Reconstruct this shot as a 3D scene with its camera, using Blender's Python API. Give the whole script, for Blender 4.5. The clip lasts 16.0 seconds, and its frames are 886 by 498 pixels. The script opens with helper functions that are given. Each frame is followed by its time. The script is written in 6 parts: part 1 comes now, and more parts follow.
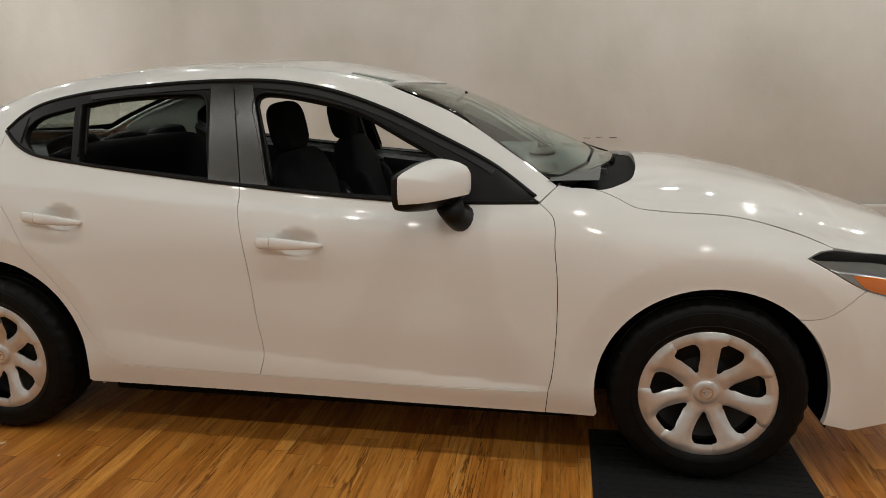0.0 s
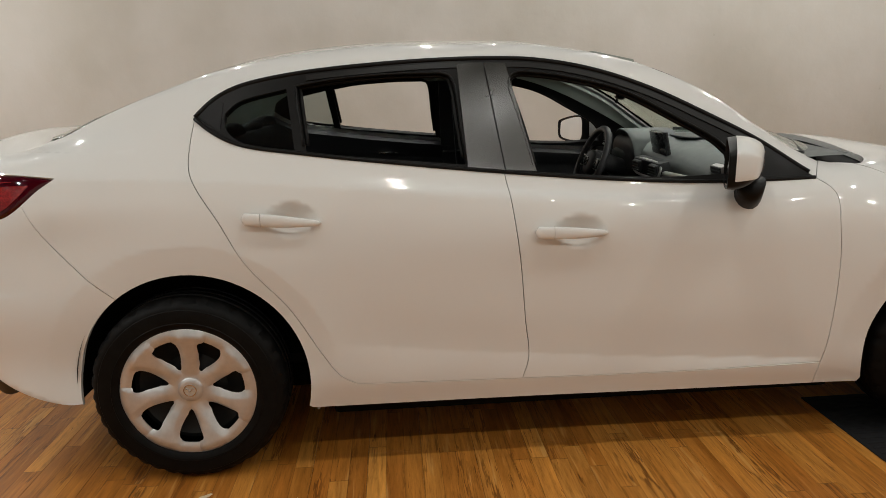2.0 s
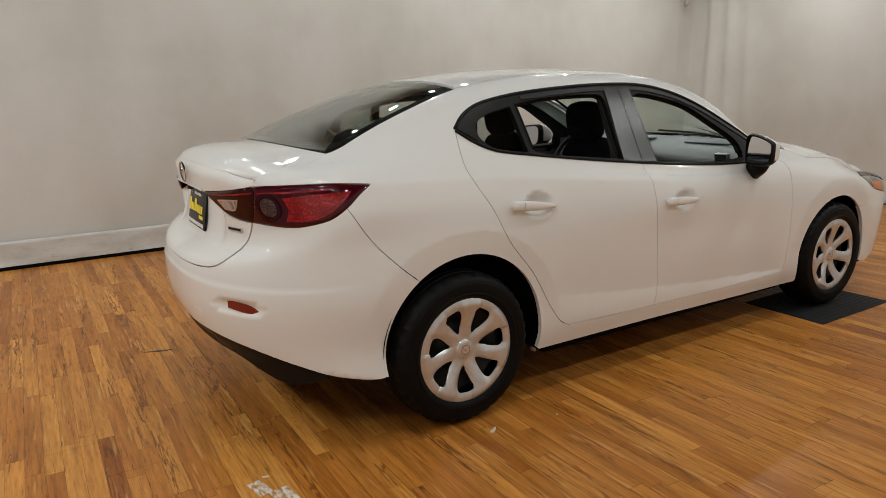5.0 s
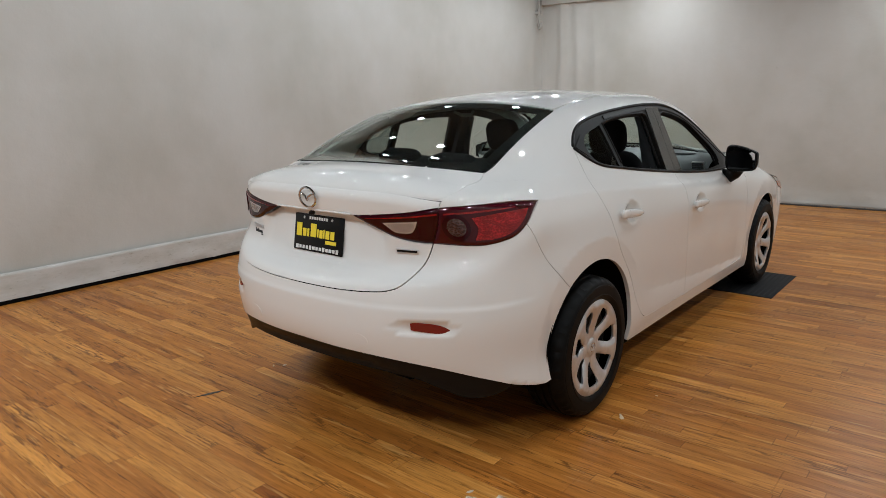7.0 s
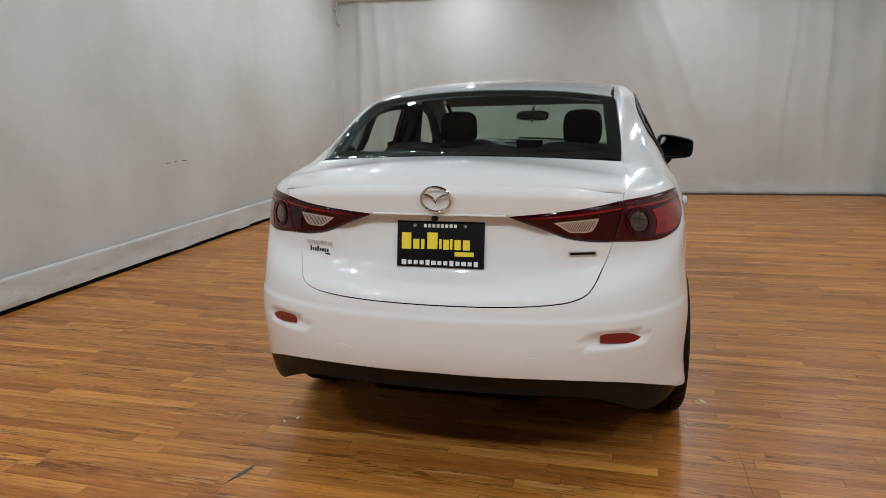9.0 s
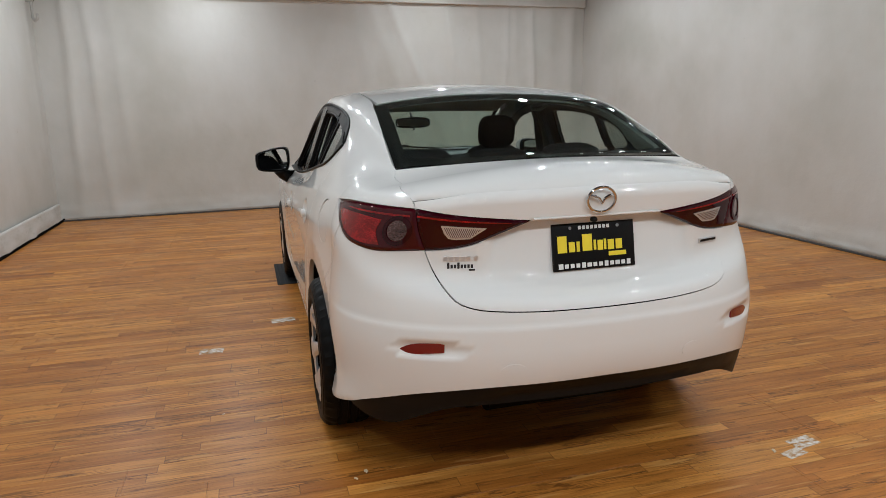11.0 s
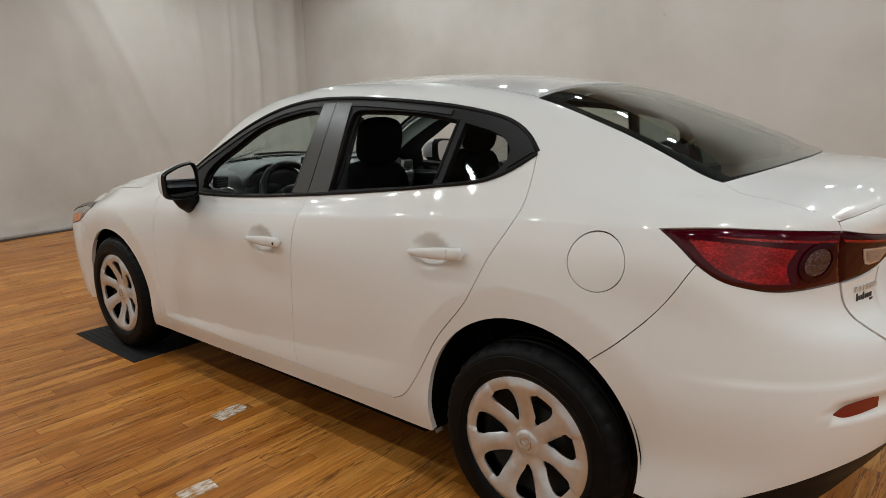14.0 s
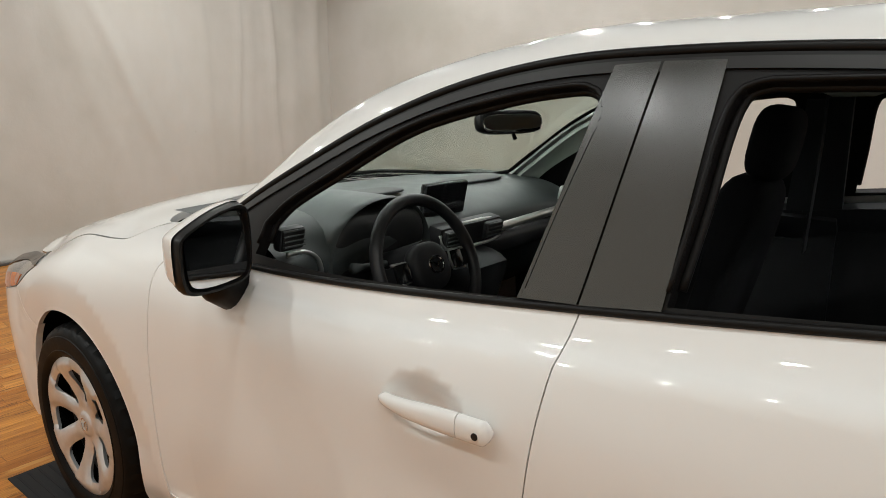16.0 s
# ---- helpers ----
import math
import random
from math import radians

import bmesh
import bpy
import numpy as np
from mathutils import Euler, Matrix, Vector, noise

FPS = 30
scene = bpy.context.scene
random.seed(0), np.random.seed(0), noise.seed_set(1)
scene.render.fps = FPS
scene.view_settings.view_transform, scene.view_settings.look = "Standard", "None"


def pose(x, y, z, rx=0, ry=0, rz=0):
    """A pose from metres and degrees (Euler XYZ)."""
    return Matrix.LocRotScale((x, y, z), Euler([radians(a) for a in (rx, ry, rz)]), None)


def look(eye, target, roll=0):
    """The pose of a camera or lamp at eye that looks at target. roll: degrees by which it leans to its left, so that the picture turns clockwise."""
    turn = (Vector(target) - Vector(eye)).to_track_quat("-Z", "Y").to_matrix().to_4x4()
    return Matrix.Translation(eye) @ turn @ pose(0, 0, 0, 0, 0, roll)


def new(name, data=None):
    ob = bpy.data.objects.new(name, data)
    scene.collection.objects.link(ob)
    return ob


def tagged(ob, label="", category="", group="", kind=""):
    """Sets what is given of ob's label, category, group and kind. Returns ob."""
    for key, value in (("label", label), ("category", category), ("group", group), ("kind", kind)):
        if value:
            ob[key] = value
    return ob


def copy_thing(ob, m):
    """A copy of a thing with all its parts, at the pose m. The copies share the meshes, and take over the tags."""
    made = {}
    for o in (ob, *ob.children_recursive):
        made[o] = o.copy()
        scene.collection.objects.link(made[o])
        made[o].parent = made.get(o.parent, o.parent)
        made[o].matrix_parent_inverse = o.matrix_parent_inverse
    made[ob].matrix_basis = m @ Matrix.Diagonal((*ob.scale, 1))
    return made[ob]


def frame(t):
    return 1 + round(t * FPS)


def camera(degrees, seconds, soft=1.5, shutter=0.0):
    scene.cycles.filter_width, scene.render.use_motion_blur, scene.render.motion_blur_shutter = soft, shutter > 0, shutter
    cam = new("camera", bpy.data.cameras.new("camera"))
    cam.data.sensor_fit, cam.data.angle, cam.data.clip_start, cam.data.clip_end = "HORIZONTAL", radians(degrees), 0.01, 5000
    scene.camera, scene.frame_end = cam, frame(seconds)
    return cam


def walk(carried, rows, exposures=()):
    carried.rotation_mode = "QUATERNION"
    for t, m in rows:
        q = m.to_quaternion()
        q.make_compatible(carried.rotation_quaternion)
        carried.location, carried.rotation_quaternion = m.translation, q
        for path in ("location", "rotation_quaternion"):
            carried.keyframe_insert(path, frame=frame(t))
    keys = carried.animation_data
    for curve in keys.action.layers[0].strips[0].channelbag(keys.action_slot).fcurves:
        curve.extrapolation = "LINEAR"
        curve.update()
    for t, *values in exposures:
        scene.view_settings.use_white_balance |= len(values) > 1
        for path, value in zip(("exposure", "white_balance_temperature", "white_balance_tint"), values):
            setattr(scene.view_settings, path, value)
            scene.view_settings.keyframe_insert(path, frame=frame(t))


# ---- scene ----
cam = camera(67.0, 16.0, 0.6)
PATH = [
    (0, (2.209, -3.014, 1.331), (1.861, -1.102, 0.859), -1.2),
    (0.5, (1.846, -3.036, 1.31), (1.604, -1.107, 0.841), -1.4),
    (1, (1.463, -2.99, 1.325), (1.31, -1.054, 0.85), -1.4),
    (1.5, (1.038, -3.022, 1.317), (1.045, -1.079, 0.842), -1.4),
    (2, (0.704, -2.961, 1.279), (0.84, -1.023, 0.807), -1.4),
    (2.5, (0.353, -2.938, 1.251), (0.664, -1.018, 0.785), -1.4),
    (3, (-0.013, -3.015, 1.297), (0.48, -1.136, 0.822), -1.4),
    (3.5, (-0.357, -3.098, 1.324), (0.259, -1.255, 0.848), -1.4),
    (6, (-2.046, -2.698, 1.376), (-0.816, -1.185, 0.932), -1.3),
    (6.5, (-2.321, -2.437, 1.401), (-0.993, -1.008, 0.961), -1.3),
    (7, (-2.6, -2.156, 1.42), (-1.098, -0.909, 0.983), -1.3),
    (7.5, (-2.76, -1.762, 1.397), (-1.172, -0.628, 0.96), -1.3),
    (8, (-2.889, -1.359, 1.374), (-1.18, -0.417, 0.937), -1.2),
    (8.5, (-2.975, -0.986, 1.372), (-1.164, -0.261, 0.933), -1.3),
    (9, (-2.962, -0.571, 1.364), (-1.074, -0.077, 0.926), -1.2),
    (9.5, (-2.974, -0.129, 1.357), (-1.038, 0.113, 0.918), -1.3),
    (12, (-2.448, 1.755, 1.346), (-0.755, 0.773, 0.935), -1.1),
    (12.5, (-2.19, 2.025, 1.336), (-0.616, 0.865, 0.916), -1.2),
    (13, (-1.847, 2.264, 1.344), (-0.398, 0.957, 0.908), -1.2),
    (13.5, (-1.462, 2.47, 1.334), (-0.135, 1.036, 0.905), -0.9),
    (14, (-1.027, 2.447, 1.373), (0.232, 0.959, 0.925), -1.1),
    (14.5, (-0.59, 2.399, 1.373), (0.639, 0.886, 0.924), -1.1),
    (15, (-0.165, 2.215, 1.341), (1.061, 0.698, 0.901), -0.7),
    (15.3, (0.076, 2.038, 1.315), (1.292, 0.511, 0.878), -0.3),
    (15.6, (0.31, 1.831, 1.323), (1.542, 0.313, 0.901), 0.0),
    (16, (0.633, 1.632, 1.297), (1.865, 0.117, 0.866), -0.2),
]
walk(cam, [(t, look(eye, target, roll)) for t, eye, target, roll in PATH], [(0, -0.84, 6330, 6), (3.5, -0.76, 6320, 6), (6, -0.78, 5800, 5), (9.5, -0.74, 5510, 5), (12.5, -0.71, 5800, 5), (14.0, -0.76, 5900, 5), (15.0, -0.84, 5970, 5), (15.5, -0.84, 6000, 5), (16, -0.42, 6080, 5)])

# ---- world, lamps, exposure ----
world = bpy.data.worlds.new("world")
scene.world = world
world.use_nodes = True
world.node_tree.nodes["Background"].inputs["Color"].default_value = (0.5, 0.5, 0.52, 1)
world.node_tree.nodes["Background"].inputs["Strength"].default_value = 0.006
CEILING = 3.35
LAMP_WATTS, LAMP_COLOUR = 14.0, (1.0, 0.955, 0.895)
# rows of spots: across the room, stretch along it, how many, share of the full power each
LAMP_ROWS = [(-3.1, -3.2, 5.8, 16, 0.47), (-1.45, -2.4, 6.0, 6, 1.12), (1.45, -2.4, 6.0, 6, 1.12), (2.65, -3.2, 5.8, 16, 0.40)]
BACK_LAMPS = [(-3.4, y, 3.3) for y in (-2.3, -0.8, 0.7, 2.2)]


# ---- materials ----
def material(name, colour, rough=0.5, metal=0.0, coat=0.0, transmission=0.0, ior=1.5, gloss=0.5):
    m = bpy.data.materials.new(name)
    m.use_nodes = True
    b = m.node_tree.nodes["Principled BSDF"]
    b.inputs["Base Color"].default_value = (*colour, 1)
    b.inputs["Roughness"].default_value = rough
    b.inputs["Metallic"].default_value = metal
    b.inputs["Coat Weight"].default_value = coat
    b.inputs["Coat Roughness"].default_value = 0.04
    b.inputs["Transmission Weight"].default_value = transmission
    b.inputs["IOR"].default_value = ior
    b.inputs["Specular IOR Level"].default_value = gloss
    return m


def maths(m, op, a, b=None, c=None):
    n = m.node_tree.nodes.new("ShaderNodeMath")
    n.operation = op
    for i, v in enumerate((a, b, c)):
        if v is None:
            continue
        if isinstance(v, (int, float)):
            n.inputs[i].default_value = v
        else:
            m.node_tree.links.new(v, n.inputs[i])
    return n.outputs[0]


def ramp(m, source, stops):
    n = m.node_tree.nodes.new("ShaderNodeValToRGB")
    while len(n.color_ramp.elements) < len(stops):
        n.color_ramp.elements.new(0.5)
    for e, (at, colour) in zip(n.color_ramp.elements, stops):
        e.position, e.color = at, (*colour, 1) if len(colour) == 3 else colour
    m.node_tree.links.new(source, n.inputs[0])
    return n.outputs[0]


def mix(m, factor, a, b, blend="MIX"):
    n = m.node_tree.nodes.new("ShaderNodeMix")
    n.data_type, n.blend_type = "RGBA", blend
    for i, v in ((0, factor), (6, a), (7, b)):
        if isinstance(v, (int, float)):
            n.inputs[i].default_value = v
        elif isinstance(v, tuple):
            n.inputs[i].default_value = (*v, 1)
        else:
            m.node_tree.links.new(v, n.inputs[i])
    return n.outputs[2]


def noise_at(m, vector, scale, detail=4.0, rough=0.55):
    n = m.node_tree.nodes.new("ShaderNodeTexNoise")
    n.inputs["Scale"].default_value, n.inputs["Detail"].default_value, n.inputs["Roughness"].default_value = scale, detail, rough
    m.node_tree.links.new(vector, n.inputs["Vector"])
    return n.outputs["Fac"]


def place_of(m, stretch=(1, 1, 1)):
    g = m.node_tree.nodes.new("ShaderNodeNewGeometry")
    n = m.node_tree.nodes.new("ShaderNodeVectorMath")
    n.operation = "MULTIPLY"
    m.node_tree.links.new(g.outputs["Position"], n.inputs[0])
    n.inputs[1].default_value = stretch
    return n.outputs[0]


def plug(m, source, name):
    m.node_tree.links.new(source, m.node_tree.nodes["Principled BSDF"].inputs[name])


def bump(m, source, strength, distance):
    n = m.node_tree.nodes.new("ShaderNodeBump")
    n.inputs["Strength"].default_value, n.inputs["Distance"].default_value = strength, distance
    m.node_tree.links.new(source, n.inputs["Height"])
    plug(m, n.outputs[0], "Normal")


PAINT = material("white_car_paint", (0.80, 0.79, 0.765), 0.4, coat=1.0, gloss=0.1)
BLACK_TRIM = material("black_trim", (0.008, 0.0074, 0.007), 0.40, gloss=0.15)
SATIN = material("satin_black_pillar", (0.018, 0.0165, 0.012), 0.26, gloss=1.0)
FRAME_SATIN = material("satin_black_frame", (0.010, 0.009, 0.008), 0.40, gloss=0.3)
RUBBER = material("tyre_rubber", (0.010, 0.010, 0.010), 0.55, gloss=0.12)
SILVER = material("silver_wheel_cover", (0.60, 0.60, 0.595), 0.33, metal=0.65, coat=0.3)
GLOSS_BLACK = material("glossy_black_plastic", (0.006, 0.006, 0.006), 0.16, gloss=0.5)
COWL_BLACK = material("black_cowl_plastic", (0.004, 0.004, 0.004), 0.65, gloss=0.05)
STEEL_BLACK = material("black_steel", (0.012, 0.012, 0.012), 0.45, gloss=0.3)
CHROME = material("chrome", (0.62, 0.62, 0.63), 0.07, metal=1.0)
CLOTH = material("black_seat_cloth", (0.008, 0.008, 0.009), 0.92, gloss=0.1)
PLASTIC = material("dark_dashboard_plastic", (0.022, 0.0225, 0.024), 0.5, gloss=0.35)
DARK = material("dark_underbody", (0.004, 0.004, 0.004), 0.9, gloss=0.05)
LINER = material("light_grey_headliner", (0.27, 0.295, 0.265), 0.9)
DASH = material("grey_dashboard_skin", (0.058, 0.066, 0.064), 0.48, gloss=0.5)
SATIN_SILVER = material("satin_silver_trim", (0.55, 0.55, 0.53), 0.32, metal=0.8)
GLASS = material("clear_window_glass", (0.72, 0.82, 0.76), 0.0, transmission=1.0, ior=1.3)
TINTED = material("tinted_window_glass", (0.48, 0.53, 0.52), 0.0, transmission=1.0, ior=1.4)
RED_LENS = material("red_lamp_lens", (0.046, 0.0004, 0.0042), 0.12, coat=1.0, gloss=0.0)
RED_BRIGHT = material("bright_red_lamp", (0.33, 0.006, 0.008), 0.15, coat=0.8, gloss=0.2)
RED_DARK = material("dark_red_lamp", (0.026, 0.0003, 0.0032), 0.12, coat=0.7, gloss=0.0)
REFLECTOR = material("red_reflector", (0.17, 0.006, 0.008), 0.25, coat=0.6)
SMOKY_LAMP = material("smoky_lamp_lens", (0.055, 0.028, 0.03), 0.2, metal=0.5, coat=1.0, gloss=0.2)
CLEAR_LAMP = material("clear_lamp_lens", (0.42, 0.40, 0.39), 0.12, metal=0.5, coat=1.0)
LENS_RIM = material("bright_lens_rim", (0.62, 0.60, 0.60), 0.15, metal=0.6, coat=1.0)
HEAD_LENS = material("clear_head_lamp", (0.22, 0.22, 0.21), 0.10, metal=0.3, coat=1.0)
AMBER = material("amber_lamp_lens", (0.55, 0.14, 0.012), 0.2, coat=1.0)
PLATE = material("black_plate", (0.005, 0.005, 0.0055), 0.4, coat=0.15, gloss=0.15)
YELLOW = material("yellow_print", (0.90, 0.72, 0.03), 0.5)
WHITE_PRINT = material("white_print", (0.8, 0.8, 0.78), 0.5)
# for black print, and for the painted shade inside dashboard hollows
BLACK_PRINT_AND_SHADE = material("black_print_and_shade", (0.02, 0.02, 0.02), 0.5)
MIRROR = material("mirror_glass", (0.85, 0.86, 0.87), 0.02, metal=1.0)
SCREEN = material("dark_screen", (0.012, 0.013, 0.014), 0.12)
MAT_RUBBER = material("black_mat", (0.010, 0.010, 0.011), 0.7, gloss=0.25)
LAMP_GLOW = material("lamp_glow", (1, 1, 1))
LAMP_GLOW.node_tree.nodes["Principled BSDF"].inputs["Emission Color"].default_value = (*LAMP_COLOUR, 1)
LAMP_GLOW.node_tree.nodes["Principled BSDF"].inputs["Emission Strength"].default_value = 8.0
CEILING_GREY = material("ceiling_grey", (0.07, 0.07, 0.072), 0.9)
DARK_RAIL = material("dark_steel_rail", (0.06, 0.06, 0.06), 0.5)
PIPE_PAINT = material("painted_pipe", (0.45, 0.43, 0.40), 0.5)



def facets(m, dark, light, scale):
    """The moulded pattern behind a lamp's lens; the light it catches is painted as paler mottling."""
    v = m.node_tree.nodes.new("ShaderNodeTexVoronoi")
    v.inputs["Scale"].default_value = scale
    m.node_tree.links.new(place_of(m, (1, 1, 1.6)), v.inputs["Vector"])
    k = maths(m, "ADD", maths(m, "MULTIPLY", v.outputs["Distance"], 0.45), maths(m, "MULTIPLY", noise_at(m, place_of(m, (1, 1, 1.8)), 16.0, 3.0), 0.75))
    plug(m, ramp(m, k, [(0.40, dark), (0.60, tuple((a + b) / 2.6 for a, b in zip(dark, light))), (0.82, light)]), "Base Color")
    bump(m, v.outputs["Distance"], 0.5, 0.002)


facets(RED_BRIGHT, (0.15, 0.0015, 0.003), (0.40, 0.006, 0.009), 130.0)
facets(SMOKY_LAMP, (0.035, 0.012, 0.013), (0.20, 0.13, 0.13), 120.0)


def smudged(m, rough, spread):
    """Uneven gloss: wiped and touched patches."""
    n = noise_at(m, place_of(m, (1, 1, 0.5)), 14.0, 4.0, 0.6)
    plug(m, maths(m, "ADD", maths(m, "MULTIPLY", n, spread), rough - spread / 2), "Roughness")


smudged(SATIN, 0.25, 0.14)
smudged(BLACK_TRIM, 0.42, 0.2)
smudged(DASH, 0.50, 0.2)


def ribbed(m):
    w = m.node_tree.nodes.new("ShaderNodeTexWave")
    w.inputs["Scale"].default_value, w.inputs["Distortion"].default_value = 95.0, 0.4
    w.bands_direction = "DIAGONAL"
    m.node_tree.links.new(place_of(m, (0.3, 1, 0.5)), w.inputs["Vector"])
    # the ribs' shade and glints painted in: valleys dark, crests pale
    plug(m, ramp(m, w.outputs["Fac"], [(0.1, (0.10, 0.07, 0.07)), (0.55, (0.32, 0.29, 0.29)), (0.9, (0.62, 0.59, 0.58))]), "Base Color")
    bump(m, w.outputs["Fac"], 0.5, 0.002)


ribbed(CLEAR_LAMP)


def tyre_marks(m):
    n = noise_at(m, place_of(m), 30.0, 5.0, 0.65)
    plug(m, ramp(m, n, [(0.3, (0.0025, 0.0025, 0.0025)), (0.7, (0.007, 0.0068, 0.0065))]), "Base Color")
    plug(m, maths(m, "ADD", maths(m, "MULTIPLY", n, 0.3), 0.38), "Roughness")


tyre_marks(RUBBER)


def brushed_silver(m):
    n = noise_at(m, place_of(m), 25.0, 4.0, 0.6)
    plug(m, ramp(m, n, [(0.3, (0.62, 0.63, 0.64)), (0.7, (0.74, 0.75, 0.765))]), "Base Color")


brushed_silver(SILVER)


def scuffed(m):
    """Half worn-off film: wood shows through between whitish scuffs."""
    n = noise_at(m, place_of(m, (1, 0.35, 1)), 60.0, 6.0, 0.7)
    plug(m, ramp(m, n, [(0.40, (0.44, 0.22, 0.065)), (0.50, (0.60, 0.48, 0.36)), (0.64, (0.84, 0.81, 0.76))]), "Base Color")


# laminate floor: strips with blocks of their own tone, long grain, dark streaks
WOOD = material("wood_laminate", (0.4, 0.2, 0.07), 0.32, gloss=0.27)
# grey of the unseen south wall, chosen for how much light it bounces
UNSEEN_WALL_GREY = material("unseen_wall_grey", (0.33, 0.325, 0.315), 0.9)
CHIP = material("pale_chip", (0.62, 0.50, 0.36), 0.6)
TAPE = material("clear_tape", (0.42, 0.37, 0.31), 0.16, coat=0.6)
scuffed(TAPE)


def wood(m):
    geo = m.node_tree.nodes.new("ShaderNodeNewGeometry")
    cut = m.node_tree.nodes.new("ShaderNodeSeparateXYZ")
    m.node_tree.links.new(geo.outputs["Position"], cut.inputs[0])
    x, y = cut.outputs[0], cut.outputs[1]
    strip = maths(m, "FLOOR", maths(m, "DIVIDE", x, 0.0635))
    white = m.node_tree.nodes.new("ShaderNodeTexWhiteNoise")
    white.noise_dimensions = "1D"
    m.node_tree.links.new(strip, white.inputs["W"])
    along = maths(m, "DIVIDE", maths(m, "ADD", y, maths(m, "MULTIPLY", white.outputs["Value"], 3.0)), 0.80)
    block = maths(m, "FLOOR", along)
    pair = m.node_tree.nodes.new("ShaderNodeCombineXYZ")
    m.node_tree.links.new(strip, pair.inputs[0])
    m.node_tree.links.new(block, pair.inputs[1])
    tone = m.node_tree.nodes.new("ShaderNodeTexWhiteNoise")
    tone.noise_dimensions = "3D"
    m.node_tree.links.new(pair.outputs[0], tone.inputs["Vector"])
    shift = m.node_tree.nodes.new("ShaderNodeVectorMath")
    shift.operation = "MULTIPLY_ADD"
    m.node_tree.links.new(tone.outputs["Color"], shift.inputs[0])
    shift.inputs[1].default_value = (7, 7, 7)
    stretched = m.node_tree.nodes.new("ShaderNodeVectorMath")
    stretched.operation = "MULTIPLY"
    m.node_tree.links.new(geo.outputs["Position"], stretched.inputs[0])
    stretched.inputs[1].default_value = (1.0, 0.07, 1.0)
    m.node_tree.links.new(stretched.outputs[0], shift.inputs[2])
    v = shift.outputs[0]
    grain = noise_at(m, v, 80.0, 8.0, 0.75)
    broad = noise_at(m, v, 9.0, 3.0, 0.6)
    streak = noise_at(m, v, 30.0, 6.0, 0.72)
    fleck = noise_at(m, v, 60.0, 5.0, 0.7)
    base = ramp(m, tone.outputs["Value"], [(0.0, WOOD_TONES[0]), (0.45, WOOD_TONES[1]), (0.8, WOOD_TONES[2]), (1.0, WOOD_TONES[3])])
    c = mix(m, 1.0, base, ramp(m, grain, [(0.33, (0.58, 0.50, 0.40)), (0.46, (0.94, 0.92, 0.89)), (0.64, (1.22, 1.21, 1.18))]), "MULTIPLY")
    c = mix(m, 1.0, c, ramp(m, broad, [(0.3, (0.68, 0.58, 0.46)), (0.5, (1.0, 1.0, 1.0)), (0.70, (1.22, 1.21, 1.17))]), "MULTIPLY")
    dark = ramp(m, streak, [(0.0, (1, 1, 1)), (0.355, (1, 1, 1)), (0.385, (0, 0, 0)), (1, (0, 0, 0))])
    vein = maths(m, "ABSOLUTE", maths(m, "SUBTRACT", noise_at(m, v, 26.0, 4.0, 0.6), 0.5))
    where = ramp(m, noise_at(m, v, 7.0, 2.0), [(0.50, (0, 0, 0)), (0.60, (1, 1, 1))])
    veins = maths(m, "MULTIPLY", ramp(m, vein, [(0.0, (1, 1, 1)), (0.012, (1, 1, 1)), (0.028, (0, 0, 0)), (1, (0, 0, 0))]), where)
    pale = ramp(m, noise_at(m, v, 40.0, 2.0), [(0.62, (0, 0, 0)), (0.70, (1, 1, 1))])
    crack = ramp(m, fleck, [(0.0, (1, 1, 1)), (0.33, (1, 1, 1)), (0.35, (0, 0, 0)), (1, (0, 0, 0))])
    c = mix(m, maths(m, "MULTIPLY", dark, 0.7), c, (0.13, 0.042, 0.007))
    c = mix(m, maths(m, "MULTIPLY", pale, 0.45), c, (0.62, 0.36, 0.12))
    c = mix(m, maths(m, "MULTIPLY", veins, 0.75), c, (0.10, 0.030, 0.006))
    c = mix(m, maths(m, "MULTIPLY", crack, 0.7), c, (0.05, 0.016, 0.004))
    # thin dark joint between strips and blocks
    edge = maths(m, "ABSOLUTE", maths(m, "SUBTRACT", maths(m, "FRACT", maths(m, "DIVIDE", x, 0.0635)), 0.5))
    end = maths(m, "ABSOLUTE", maths(m, "SUBTRACT", maths(m, "FRACT", along), 0.5))
    joint = maths(m, "MAXIMUM", maths(m, "GREATER_THAN", edge, 0.485), maths(m, "GREATER_THAN", end, 0.4978))
    c = mix(m, maths(m, "MULTIPLY", joint, 0.5), c, (0.07, 0.026, 0.008))
    plug(m, c, "Base Color")
    worn = noise_at(m, place_of(m), 2.2, 5.0, 0.6)
    plug(m, maths(m, "ADD", maths(m, "MULTIPLY", worn, 0.26), maths(m, "ADD", maths(m, "MULTIPLY", grain, 0.12), FLOOR_ROUGH)), "Roughness")
    bump(m, maths(m, "ADD", grain, maths(m, "MULTIPLY", crack, -1.5)), 0.25, 0.0012)


WOOD_TONES = [(0.36, 0.132, 0.021), (0.435, 0.175, 0.030), (0.53, 0.238, 0.048), (0.40, 0.154, 0.025)]
FLOOR_ROUGH = 0.15
wood(WOOD)

# painted cloth of the walls: soft stains and weave
CLOTH_WALL = material("off_white_wall_cloth", (0.62, 0.60, 0.57), 0.85)


